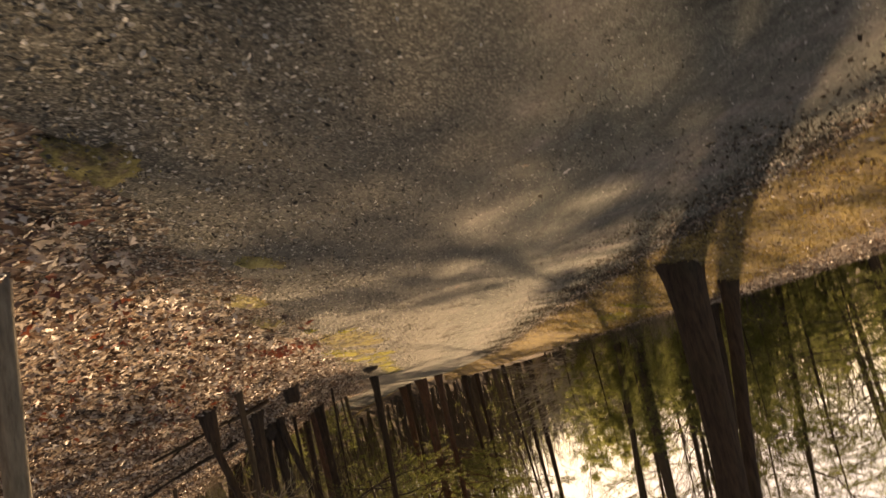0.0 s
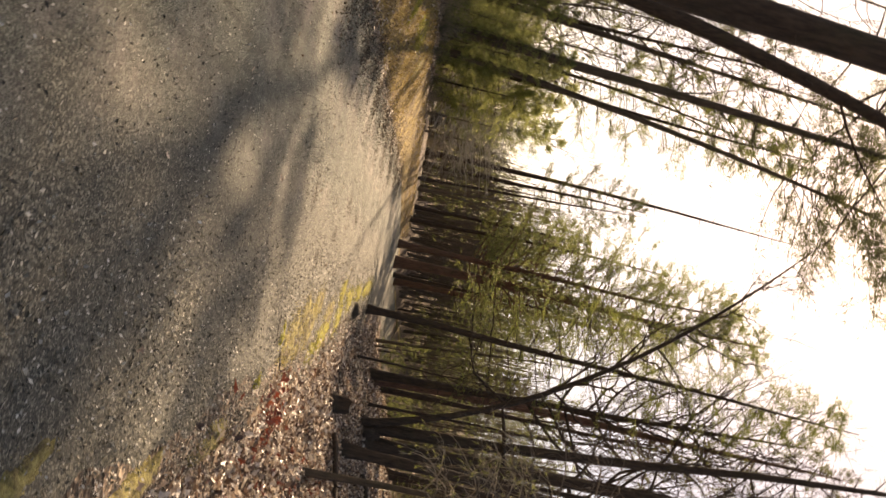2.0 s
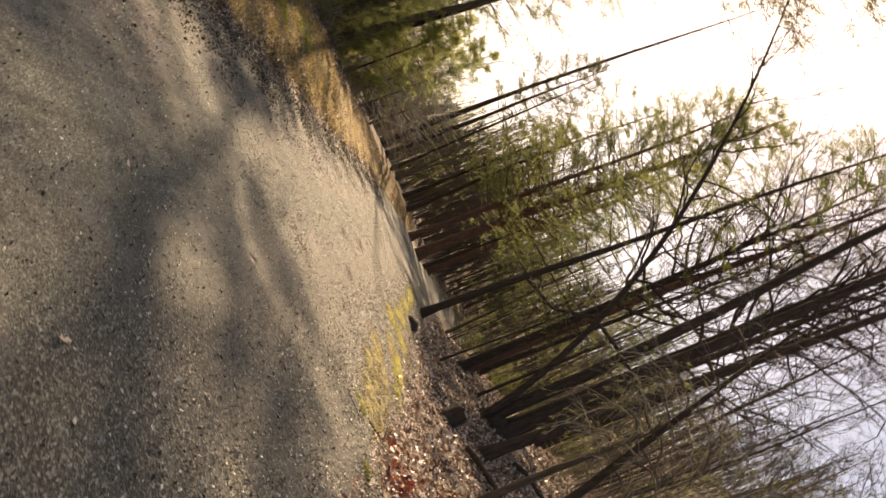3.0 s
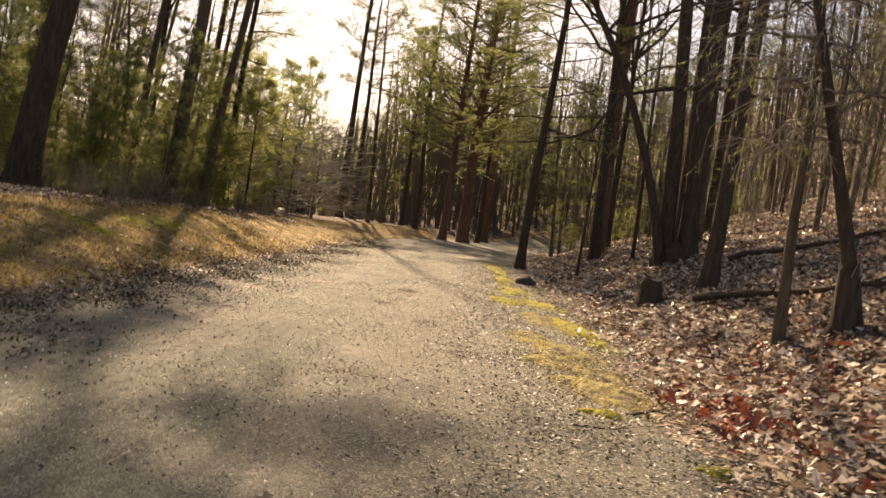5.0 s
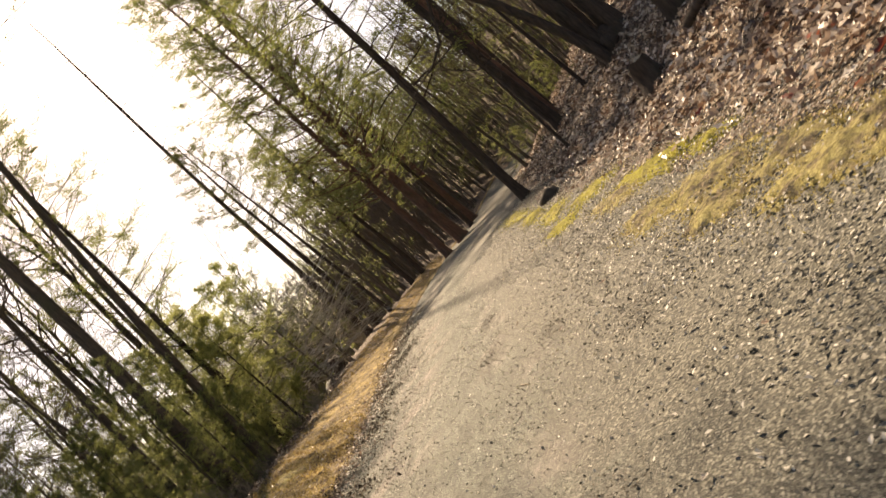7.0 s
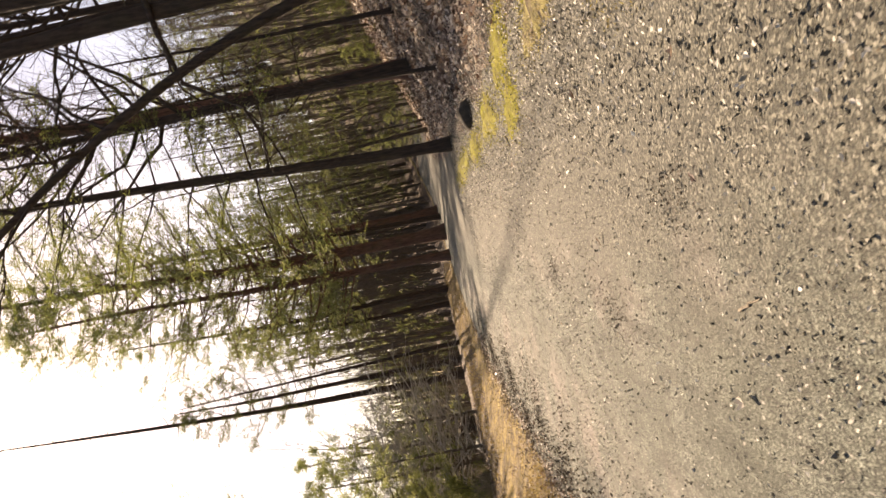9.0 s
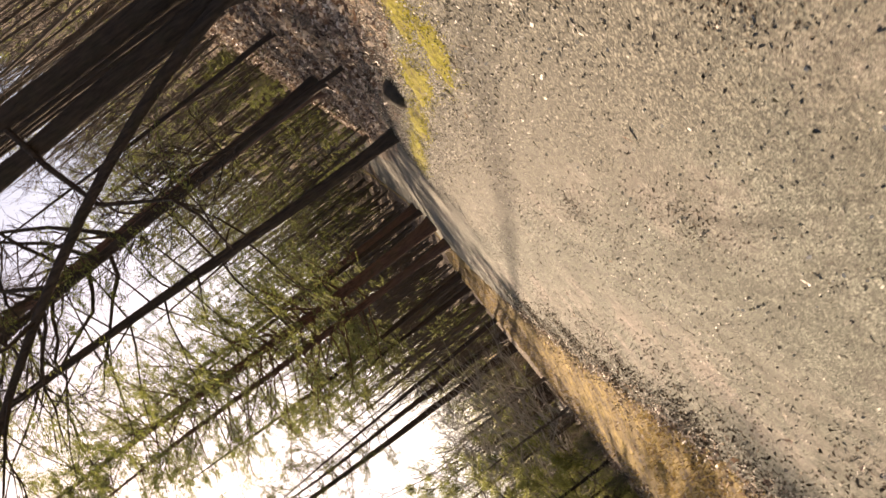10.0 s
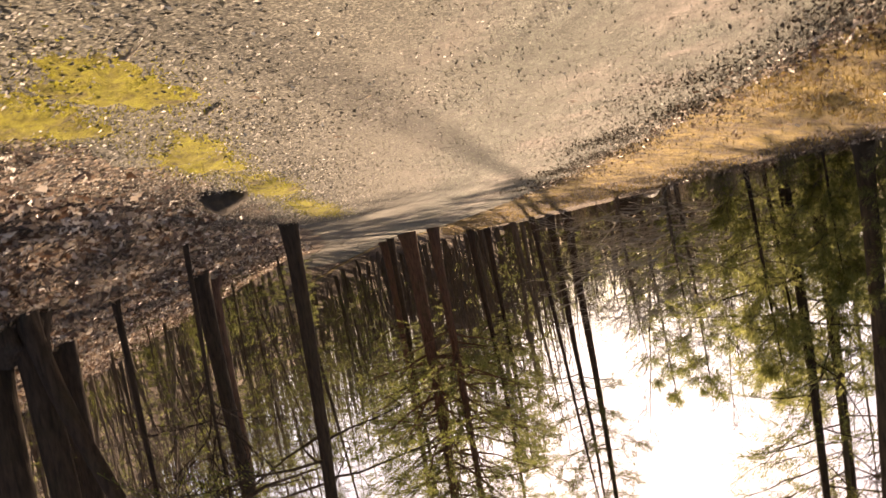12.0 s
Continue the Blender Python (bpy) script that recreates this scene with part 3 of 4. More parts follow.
hero("bare", 5.95, 30.1, "dark leaning trunk growing from a clump", "tree", seed=19, height=15.5, radius=0.135, lean=(-0.17, 0.0), bow=-0.03, low=0.4, sides=14, name="slope_tree", group="clump of thick trunks", spread=0.8)
clump = bpy.data.objects["slope_tree.003"]
bough_line = [np.array(q) - np.array(clump.location) for q in ((8.5, 30.4, 6.4), (6.7, 30.2, 6.5), (5.3, 30.2, 6.25), (4.1, 30.2, 5.9), (3.35, 30.2, 4.7), (2.75, 30.2, 4.45), (1.8, 30.1, 4.3))]
bough = Shape()
bough.tube(bough_line, [0.05, 0.07, 0.07, 0.05, 0.04, 0.03, 0.012], 7)
for k in range(14):
    q, d = point_on(bough_line[1:], k / 14)
    bough.tube(run(q, d + np.array((math.sin(9 * k), math.cos(5 * k), math.sin(4 * k) * 0.6)), 0.9, 3, np.random.default_rng(k), 0.25), [0.018, 0.012, 0.008, 0.003], 4)
mesh_ob("bough", bough.v, bough.f, BARK, clump, smooth=True)
hero("spire", 10.1, 39.5, "dark trunk high on the leafy slope", "tree", seed=20, height=22, radius=0.2, low=0.4, name="slope_tree")
hero("spire", 7.9, 34.0, "slim dark trunk behind a clump of thick ones", "tree", seed=45, height=20, radius=0.13, lean=(0.01, 0), low=0.4, name="slope_tree")
hero("spire", 5.9, 33.7, "slim dark sapling on the leafy slope", "tree", seed=21, height=9, radius=0.07, low=0.4, name="slope_tree")
hero("pine", 5.8, 40.0, "tall brown-barked trunk beside the track bend", "tree", seed=22, height=24, radius=0.27, lean=(-0.01, 0), low=0.5, sides=12, wood=BARK_RED, name="pine_tree")
hero("bare", 3.9, 32.3, "thin bare sapling in the leaf litter", "tree", seed=23, height=6.5, radius=0.05, low=0.4, name="sapling")
hero("pine", -1.4, 54.5, "reddish pine trunk at the track bend", "tree", seed=24, height=25, radius=0.22, low=0.2, wood=BARK_RED, green=SOFT, name="pine_tree", group="pines at the bend", richness=2.5, spread=1.1, needle=1.3)
hero("pine", -0.2, 55.2, "thick reddish pine trunk at the track bend", "tree", seed=25, height=27, radius=0.33, low=0.22, wood=BARK_RED, green=SOFT, name="pine_tree", group="pines at the bend", richness=2.5, spread=1.1, needle=1.3)
hero("pine", 1.4, 66.0, "reddish pine trunk at the track bend", "tree", seed=26, height=25, radius=0.28, low=0.4, wood=BARK_RED, name="pine_tree", group="pines at the bend")
hero("bare", 3.55, 5.75, "pale grey trunk at the edge of the leaf litter", "tree", seed=27, height=14, radius=0.1, lean=(0.02, 0.02), low=0.4, sides=12, wood=BARK_PALE, name="slope_tree")
hero("spire", -8.3, 56.5, "slender bare spire of a dead tree", "tree", seed=28, height=28, radius=0.2, lean=(0.01, 0), low=0.4, name="dead_tree", richness=0.6, spread=0.7)
hero("pine", -7.3, 55.5, "tall thin pine with tufted crown", "pine", seed=29, height=16, radius=0.18, low=0.5, name="pine_tree", richness=1.0, spread=0.95)
hero("pine", -4.7, 62.0, "thin pine with a small tufted crown", "pine", seed=46, height=14.5, radius=0.16, low=0.35, name="pine_tree", richness=1.5, spread=0.95)
hero("bare", -11.4, 38.0, "thick dark trunk behind the thicket", "tree", seed=30, height=21, radius=0.15, lean=(0.05, 0), low=0.45, name="bank_tree")
hero("hemlock", -9.2, 35.5, "dark trunk with green sprays behind the grass bank", "tree", seed=31, height=17, radius=0.13, lean=(0.03, 0), low=0.15, green=HEMLOCK, name="hemlock_tree", richness=0.8)
hero("hemlock", -3.4, 58.0, "green feathery evergreen at the track bend", "tree", seed=47, height=20, radius=0.16, low=0.25, green=HEMLOCK, name="hemlock_tree", richness=1.0, spread=0.75, needle=1.15)
hero("hemlock", 0.9, 60.0, "green feathery evergreen at the track bend", "tree", seed=48, height=19, radius=0.16, low=0.25, green=HEMLOCK, name="hemlock_tree", richness=1.0, spread=0.75, needle=1.15)
hero("spire", -6.3, 14.4, "slim dark trunk behind a thicker one on the bank", "tree", seed=32, height=19, radius=0.14, lean=(0.22, 0), bow=-0.006, low=0.4, sides=12, name="bank_tree")
hero("spire", -5.8, 52.0, "slender dark tree beside the sunny verge", "tree", seed=33, height=15, radius=0.11, lean=(-0.05, 0), low=0.3, sides=8, name="slender_tree")
hero("pine", -8.1, 35.0, "bright green young pine behind the grass bank", "young pine", seed=36, height=5.2, radius=0.05, low=0.04, green=FRESH, twigs=TWIG, name="young_pine", richness=0.85, spread=1.6, needle=0.9)
hero("pine", -9.3, 36.6, "bright green young pine behind the grass bank", "young pine", seed=37, height=6.4, radius=0.05, low=0.04, green=FRESH, twigs=TWIG, name="young_pine", richness=0.85, spread=1.4, needle=0.9)
hero("pine", -8.6, 32.6, "small bright green pine at the edge of the bank", "young pine", seed=38, height=3.0, radius=0.03, low=0.04, green=FRESH, twigs=TWIG, name="young_pine", richness=0.6, spread=1.6, needle=0.8)
hero("pine", -8.7, 41.2, "young pine with soft green needles behind the bank", "young pine", seed=49, height=7.0, radius=0.06, low=0.15, wood=BARK_MID, green=SOFT, name="young_pine", richness=0.5, spread=1.0)
hero("pine", -9.0, 46.2, "young pine with soft green needles behind the bank", "young pine", seed=51, height=8.0, radius=0.07, low=0.2, wood=BARK_MID, green=SOFT, name="young_pine", richness=0.5, spread=1.0)
hero("bare", -12.5, 36.0, "tall leafless tree behind the thicket", "tree", seed=34, height=18, radius=0.12, low=0.4, name="bare_tree")
hero("bare", 5.2, 37.5, "tall leafless tree with curving limbs above the track", "tree", seed=38, height=21, radius=0.2, lean=(-0.04, 0), low=0.35, sides=10, twigs=BARK, name="bare_tree", richness=1.8, spread=1.1)
hero("bare", 7.8, 35.2, "tall leafless tree with curving limbs on the slope", "tree", seed=39, height=23, radius=0.22, lean=(-0.02, 0), low=0.35, sides=10, twigs=BARK, name="bare_tree", richness=1.8, spread=1.1)
for k, (x, y, h) in enumerate(((9.2, 38.0, 20), (11.6, 43.5, 22), (7.2, 46.0, 21))):
    hero("bare", x, y, "tall leafless tree with curving limbs on the slope", "tree", turn=2.1 * k, seed=160 + k, height=h, radius=0.17, lean=(-0.03, 0), low=0.38, sides=9, twigs=BARK, name="bare_tree", richness=1.5, spread=1.1)
for k, (x, y, h) in enumerate(((-7.4, 38.6, 4.2), (-8.6, 41.0, 5.0), (-7.3, 43.0, 4.4), (-9.6, 44.5, 5.2), (-10.4, 41.5, 5.0), (-8.2, 46.5, 4.6))):
    hero("level", x, y, "pale leafless young tree with level twiggy branches", "tree", turn=1.3 * k, seed=150 + k, height=h, radius=0.06, low=0.08, sides=7, wood=TWIG, twigs=TWIG_GREY, name="twiggy_tree", spread=1.25, group="twiggy trees behind the verge")

# ---- woods of alike trees ----
rnd = random.Random(7)
KINDS = {
    "bare": [tree("bare", 40 + k, 19 + 2 * k, 0.11 + 0.02 * k, low=0.4, sides=7, wood=BARK_MID, twigs=TWIG, name="bare_tree", lean=(0.02 * (k - 1), 0.01)) for k in range(4)],
    "pine": [tree("pine", 50 + k, 20 + 2 * k, 0.12 + 0.02 * k, low=0.4, sides=7, wood=BARK_MID, name="pine_tree") for k in range(3)],
    "hemlock": [tree("hemlock", 60 + k, 13 + 3 * k, 0.1 + 0.015 * k, low=0.12, richness=0.9, sides=7, wood=BARK_MID, green=HEMLOCK, name="hemlock_tree") for k in range(3)],
    "spire": [tree("spire", 70 + k, 18 + 3 * k, 0.09 + 0.02 * k, low=0.3, sides=7, wood=BARK_MID, name="slender_tree") for k in range(3)],
}
TALK = {
    "bare": ("tall leafless tree with fine grey-brown branches", "tree", "leafless trees of the wood"),
    "pine": ("tall pine with a tufted yellow-green crown", "pine", "pines of the wood"),
    "hemlock": ("evergreen with drooping feathery green sprays", "tree", "evergreens of the wood"),
    "spire": ("slender dark trunk with short bare twigs", "tree", "slender trunks of the wood"),
}
used = set()


def plant(kind, x, y, size=1.0):
    k = rnd.randrange(len(KINDS[kind]))
    k = next((j for j, ob in enumerate(KINDS[kind]) if ob not in used), k)
    first = KINDS[kind][k]
    tip = Euler((rnd.gauss(0, 0.02), rnd.gauss(0.06 if x < -5 else -0.035 if x > 4 else 0.0, 0.025), 0)).to_matrix() @ Euler((0, 0, rnd.uniform(0, 6.28))).to_matrix()
    m = Matrix.LocRotScale((x, y, gz(x, y)), tip.to_quaternion(), (size,) * 3)
    if first not in used:
        used.add(first)
        first.matrix_basis = m
        tagged(first, *TALK[kind])
    else:
        copy_thing(first, m)


def scatter(n, xr, yr, weights, clear=4.0, sizes=(0.75, 1.15), gap=1.6):
    done = []
    tries = 0
    while len(done) < n and tries < n * 30:
        tries += 1
        x, y = rnd.uniform(*xr), rnd.uniform(*yr)
        if abs(x - float(road_mid(min(y, 95.0)))) < clear or any((x - p) ** 2 + (y - q) ** 2 < gap * gap for p, q in done):
            continue
        done.append((x, y))
        plant(rnd.choices(list(weights), list(weights.values()))[0], x, y, rnd.uniform(*sizes))


KINDS["young"] = [tree("hemlock", 90 + k, 6.5 + 2 * k, 0.05 + 0.012 * k, low=0.06, richness=0.45, sides=6, wood=BARK_MID, green=HEMLOCK, name="young_hemlock", spread=1.3) for k in range(3)]
KINDS["soft"] = [tree("pine", 190 + k, 6.0 + 3.5 * k, 0.045 + 0.02 * k, low=0.07, sides=7, wood=BARK_MID, green=SOFT, name="young_pine", spread=1.35 - 0.15 * k, richness=0.6 + 0.32 * k) for k in range(3)]
TALK["soft"] = ("young pine with soft bright green needles", "young pine", "young pines of the wood")
TALK["young"] = ("young evergreen with feathery yellow-green sprays", "tree", "young evergreens of the wood")
KINDS["thin"] = [tree("bare", 95 + k, 13 + 2 * k, 0.07 + 0.015 * k, low=0.25, sides=6, wood=BARK_MID, twigs=TWIG, name="thin_tree", lean=(0.03 * (k - 1), 0.01), wiggle=0.06, spread=0.8) for k in range(3)]
TALK["thin"] = ("thin leafless tree with a fine twiggy crown", "tree", "thin trees of the wood")

# the near thicket behind the bank
scatter(7, (-9.4, -7.6), (24, 30), {"young": 4, "soft": 3}, 5.8, (0.35, 0.6), gap=1.2)
scatter(18, (-17, -10.2), (20, 31), {"young": 3, "soft": 5, "thin": 2}, 5.6, (0.6, 1.1), gap=1.6)
scatter(5, (-20, -12), (22, 38), {"hemlock": 1, "pine": 2}, 5.6, (0.7, 0.95), gap=2.6)
scatter(9, (-24, -13), (29, 41), {"soft": 5, "thin": 3}, 5.6, (0.8, 1.2), gap=1.8)
scatter(5, (-22, -10.5), (24, 44), {"bare": 1, "thin": 3}, 7.5, (0.7, 1.0), gap=2.0)
for x, y, s in ((-9.4, 26.6, 0.8), (-10.4, 29.5, 1.0), (-9.3, 31.0, 0.75), (-11.8, 27.0, 1.1), (-10.6, 33.0, 0.9), (-8.9, 25.0, 0.6), (-12.6, 31.0, 1.1), (-8.8, 29.8, 0.55), (-8.6, 33.4, 0.5)):
    plant("soft", x, y, s)
for x, y, s in ((-12.2, 38.0, 0.8), (-11.4, 42.0, 0.65), (-13.2, 41.0, 0.9), (-11.6, 36.0, 0.75)):
    plant("soft", x, y, s)
scatter(15, (-20, -10), (43, 62), {"thin": 4, "soft": 4, "bare": 1}, 6, (0.55, 0.85), gap=1.8)
scatter(14, (-36, -15), (38, 62), {"thin": 3, "pine": 2, "soft": 4, "bare": 2}, 6, (0.8, 1.1), gap=2.2)
scatter(20, (-24, -11), (32, 48), {"soft": 1}, 6, (0.85, 1.35), gap=1.9)
scatter(10, (-18, -11), (22, 32), {"soft": 1}, 6, (0.9, 1.35), gap=1.5)
for x, y, s in ((-10.2, 23.2, 0.95), (-11.6, 24.8, 1.2), (-9.8, 27.9, 0.9), (-12.6, 22.0, 1.1), (-11.2, 31.6, 1.15), (-9.6, 33.6, 0.8), (-13.6, 27.6, 1.2)):
    plant("soft", x, y, s)
scatter(14, (-21, -11.5), (17, 30), {"young": 3, "soft": 4}, 6, (0.9, 1.4), gap=1.4)
for x, y, s in ((-12.6, 19.4, 0.9), (-14.4, 22.6, 1.0), (-13.4, 25.4, 0.95), (-16.2, 24.2, 1.05), (-11.9, 16.6, 0.8), (-15.0, 19.0, 1.0)):
    plant("hemlock", x, y, s)
scatter(16, (-19, -9.6), (8, 18), {"soft": 4, "hemlock": 2, "thin": 3, "young": 2}, 6, (0.7, 1.1), gap=1.8)
# low trees of the creek valley, under open sky
scatter(60, (-45, -6), (50, 105), {"thin": 6, "young": 2, "bare": 1}, 5.5, (0.55, 0.85), gap=1.7)
# tall trees along the bend
scatter(30, (-4, 16), (60, 105), {"spire": 4, "pine": 5, "hemlock": 3, "bare": 4}, 3.2, gap=1.9)
scatter(3, (7, 14), (70, 88), {"hemlock": 3, "pine": 1}, 3.0, gap=1.6)
scatter(15, (4.5, 13), (42, 66), {"hemlock": 1, "young": 6, "soft": 3, "thin": 3}, 3.4, (0.65, 1.0), gap=1.5)
for x, y, s in ((4.3, 77, 0.9), (5.8, 81, 0.8), (7.0, 86, 1.0)):
    plant("hemlock", x, y, s)
for x, y, s in ((5.2, 42.0, 0.5), (6.4, 44.0, 0.62), (7.2, 39.0, 0.55), (8.4, 42.0, 0.6), (5.9, 47.5, 0.6), (9.4, 37.0, 0.55), (8.2, 34.5, 0.45)):
    plant("young", x, y, s)
# the hillside
scatter(25, (8, 34), (30, 66), {"bare": 7, "hemlock": 2, "spire": 3, "thin": 4}, 5.5)
scatter(14, (9, 30), (6, 30), {"bare": 3, "spire": 3, "thin": 4}, 8)
scatter(14, (14, 60), (50, 110), {"bare": 4, "hemlock": 4, "pine": 2}, 3, (0.8, 1.2), gap=2.5)
scatter(10, (-50, -20), (10, 60), {"bare": 3, "hemlock": 4, "pine": 2, "thin": 3}, 6)
scatter(7, (-20, 20), (-30, -8), {"bare": 3, "hemlock": 2}, 4)


def far_woods(seed, n, xr, yr, tall, label, wood=None, evergreen=0.0):
    """Thin far trunks with twigs, too many to count."""
    rng = np.random.default_rng(seed)
    x, y = rng.uniform(*xr, n), rng.uniform(*yr, n)
    keep = np.abs(x - road_mid(np.minimum(y, 95.0))) >= 4
    x, y = x[keep], y[keep]
    n = len(x)
    g, r = Growth(), rng.uniform(0.05, 0.16, n)
    up = np.stack([rng.normal(0, 0.05, n), rng.normal(0, 0.05, n), np.ones(n)], -1)
    high = rng.uniform(*tall, n)
    one = runs(np.stack([x, y, ground_z(x, y) - 0.2], -1), up, high, 5, rng, 0.04)
    g.limbs(one, r[:, None] * np.array((1, 0.87, 0.72, 0.54, 0.32, 0.08)), 5)
    two, k, far = offshoots(one, np.full(n, 1.0), 12, rng, (0.15, 0.98), (0.9, 0.9, 0.3), -0.3, (0.7, 2.4), 2, 0.2, 0.12)
    g.limbs(two, even((0.03, 0.02, 0.01), len(two)), 3)
    three, _, _ = offshoots(two, far, 2, rng, (0.3, 0.9), (0.6, 0.6, 0.5), 0.2, (0.3, 0.7), 1, 0.2)
    g.limbs(three, even((0.016, 0.007), len(three)), 3)
    if evergreen:
        live = np.flatnonzero((rng.uniform(0, 1, n) < evergreen)[k])
        leaves = Growth()
        for sd in (0.35, 0.7, 1.0):
            q, d = along(two, live, np.full(len(live), sd))
            leaves.tufts(q + rng.normal(0, 0.1, q.shape), d, rng, 7, 0.4, 0.024)
        tagged(leaves.build("far_evergreens", SOFT), label.replace("leafless", "evergreen"), "woods", kind="stuff")
    return tagged(g.build("far_woods", wood or TWIG), label, "woods", kind="stuff")


far_woods(201, 420, (-50, -5), (58, 130), (6, 13), "grey-brown thicket of thin leafless trees in the valley", evergreen=0.4)
far_woods(202, 620, (-8, 60), (70, 150), (9, 20), "far leafless woods beyond the bend", evergreen=0.25)
far_woods(206, 170, (-10, 14), (64, 100), (10, 19), "dense dark thin trunks beyond the bend")
far_woods(205, 420, (-26, 30), (62, 112), (4, 10), "low leafless thicket beyond the bend", evergreen=0.3)
far_woods(203, 110, (12, 45), (25, 75), (5, 14), "thin leafless trees on the hillside")
far_woods(204, 320, (-110, 110), (130, 220), (10, 18), "far leafless woods on the horizon")


# ---- undergrowth ----
def shrub(seed, height, stems, leaves_n, green, wood, leaf, name="shrub", lean_out=0.35):
    rng = np.random.default_rng(seed)
    root = new(name)
    limbs, leaves = Growth(), Growth()
    ang = rng.uniform(0, 6.28, stems)
    out = np.stack([np.cos(ang), np.sin(ang), np.zeros(stems)], -1)
    far = height * rng.uniform(0.6, 1.1, stems)
    one = runs(out * rng.uniform(0, 0.25, (stems, 1)) - np.array((0, 0, 0.1)), out * lean_out * rng.uniform(0.2, 1.4, (stems, 1)) + np.array((0, 0, 1)), far, 6, rng, 0.13)
    for k in range(min(4, stems)):
        stem = Growth()
        stem.limbs(one[k:k + 1], taper([0.02], 6, 0.2, 0.002), 5)
        stem.build("stem", wood, root)
    limbs.limbs(one[4:], taper(np.full(stems - 4, 0.018), 6, 0.2, 0.002), 3)
    two, k, far2 = offshoots(one, far, 10, rng, (0.2, 1), (0.6, 0.6, 0.35), 0, (0.15, 0.42), 2, 0.2, -0.02)
    limbs.limbs(two, even((0.008, 0.005, 0.003), len(two)), 3)
    three, k3, _ = offshoots(two, far2, 3, rng, (0.2, 1), (0.6, 0.6, 0.4), 0, (0.25, 0.5), 1, 0.2)
    limbs.limbs(three, even((0.005, 0.0025), len(three)), 3)
    if leaves_n:
        k = np.repeat(np.arange(len(three)), leaves_n)
        q, d = along(three, k, rng.uniform(0.1, 1, len(k)))
        a = norm(d + rng.normal(0, 0.8, d.shape))
        w = norm(np.cross(a, rng.normal(0, 1, a.shape)))
        size = leaf * rng.uniform(0.6, 1.2, len(k))
        m = q + a * (size * 0.45)[:, None]
        leaves.v.append(np.stack([q, m + w * leaf * 0.24, q + a * size[:, None], m - w * leaf * 0.24], 1).reshape(-1, 3))
        leaves.quads.append(np.arange(4 * len(k)).reshape(-1, 4))
    tagged(limbs.build("bare_crown", wood, root), kind="stuff")
    if leaves_n:
        tagged(leaves.build("foliage", green, root), kind="stuff")
    return root


SHRUBS = [
    (shrub(81, 2.6, 9, 4, GLOSSY, TWIG, 0.095), "evergreen shrub with glossy leaves behind the bank", "shrub", "undergrowth behind the bank"),
    (shrub(82, 2.2, 10, 4, HEMLOCK, TWIG, 0.07), "dense green undergrowth shrub", "shrub", "undergrowth behind the bank"),
    (shrub(83, 2.0, 12, 0, None, TWIG_PALE, 0.05, name="bare_shrub"), "bare twiggy brown shrub", "shrub", "bare shrubs"),
]
first_shrub = set()


def bush(k, x, y, size):
    ob, *talk = SHRUBS[k]
    m = Matrix.LocRotScale((x, y, gz(x, y)), Euler((0, 0, rnd.uniform(0, 6.28))), (size, size, size * rnd.uniform(0.85, 1.2)))
    if k not in first_shrub:
        first_shrub.add(k)
        ob.matrix_basis = m
        tagged(ob, *talk)
    else:
        copy_thing(ob, m)


for _ in range(26):
    y = rnd.uniform(22.5, 37)
    bush(rnd.choices((0, 1, 2), (3, 4, 4))[0], rnd.uniform(-9.6 - 0.2 * (y - 20), -7.3), y, rnd.uniform(0.4, 0.95))
for _ in range(30):
    bush(rnd.choices((0, 1, 2), (2, 3, 3))[0], rnd.uniform(-7.7, -6.75), rnd.uniform(19.5, 37), rnd.uniform(0.22, 0.5))
for x, y, s in ((-9.9, 21.4, 0.8), (-10.6, 22.4, 1.0), (-8.6, 24.0, 0.6), (-9.3, 25.2, 0.8), (-8.4, 26.4, 0.6)):
    bush(0, x, y, s)
for _ in range(26):
    bush(rnd.choices((0, 1, 2), (2, 3, 4))[0], rnd.uniform(-26, -7), rnd.uniform(46, 75), rnd.uniform(0.9, 1.6))
for _ in range(16):
    bush(rnd.choices((1, 2), (3, 2))[0], rnd.uniform(8, 20), rnd.uniform(36, 62), rnd.uniform(0.7, 1.5))


# ---- what lies on the ground ----
def strew(name, xy, lift, size, template, faces, mat, seed, tilt=0.35, curl=0.5, kind="stuff", label="", category=""):
    """Many small pieces in one mesh, each turned, tilted and scaled by chance."""
    rng = np.random.default_rng(seed)
    n, k = len(xy), len(template)
    t = np.repeat(template[None], n, 0) * size[:, None, None]
    t[:, :, 2] *= rng.normal(0, curl, n)[:, None] + 0.6
    ang, tx, tz = rng.uniform(0, 2 * np.pi, n), rng.normal(0, tilt, n), rng.normal(0, tilt, n)
    y1, z1 = t[:, :, 1] * np.cos(tx)[:, None] - t[:, :, 2] * np.sin(tx)[:, None], t[:, :, 1] * np.sin(tx)[:, None] + t[:, :, 2] * np.cos(tx)[:, None]
    x1, z2 = t[:, :, 0] * np.cos(tz)[:, None] + z1 * np.sin(tz)[:, None], -t[:, :, 0] * np.sin(tz)[:, None] + z1 * np.cos(tz)[:, None]
    x2, y2 = x1 * np.cos(ang)[:, None] - y1 * np.sin(ang)[:, None], x1 * np.sin(ang)[:, None] + y1 * np.cos(ang)[:, None]
    base = ground_z(xy[:, 0], xy[:, 1]) + lift * rng.uniform(0.3, 1.4, n)
    v = np.stack([x2 + xy[:, :1], y2 + xy[:, 1:], z2 + base[:, None]], -1).reshape(-1, 3)
    f = (np.array(faces)[None] + (np.arange(n) * k)[:, None, None]).reshape(-1, len(faces[0]))
    return tagged(mesh_ob(name, v, f, mat), label, category, kind=kind)


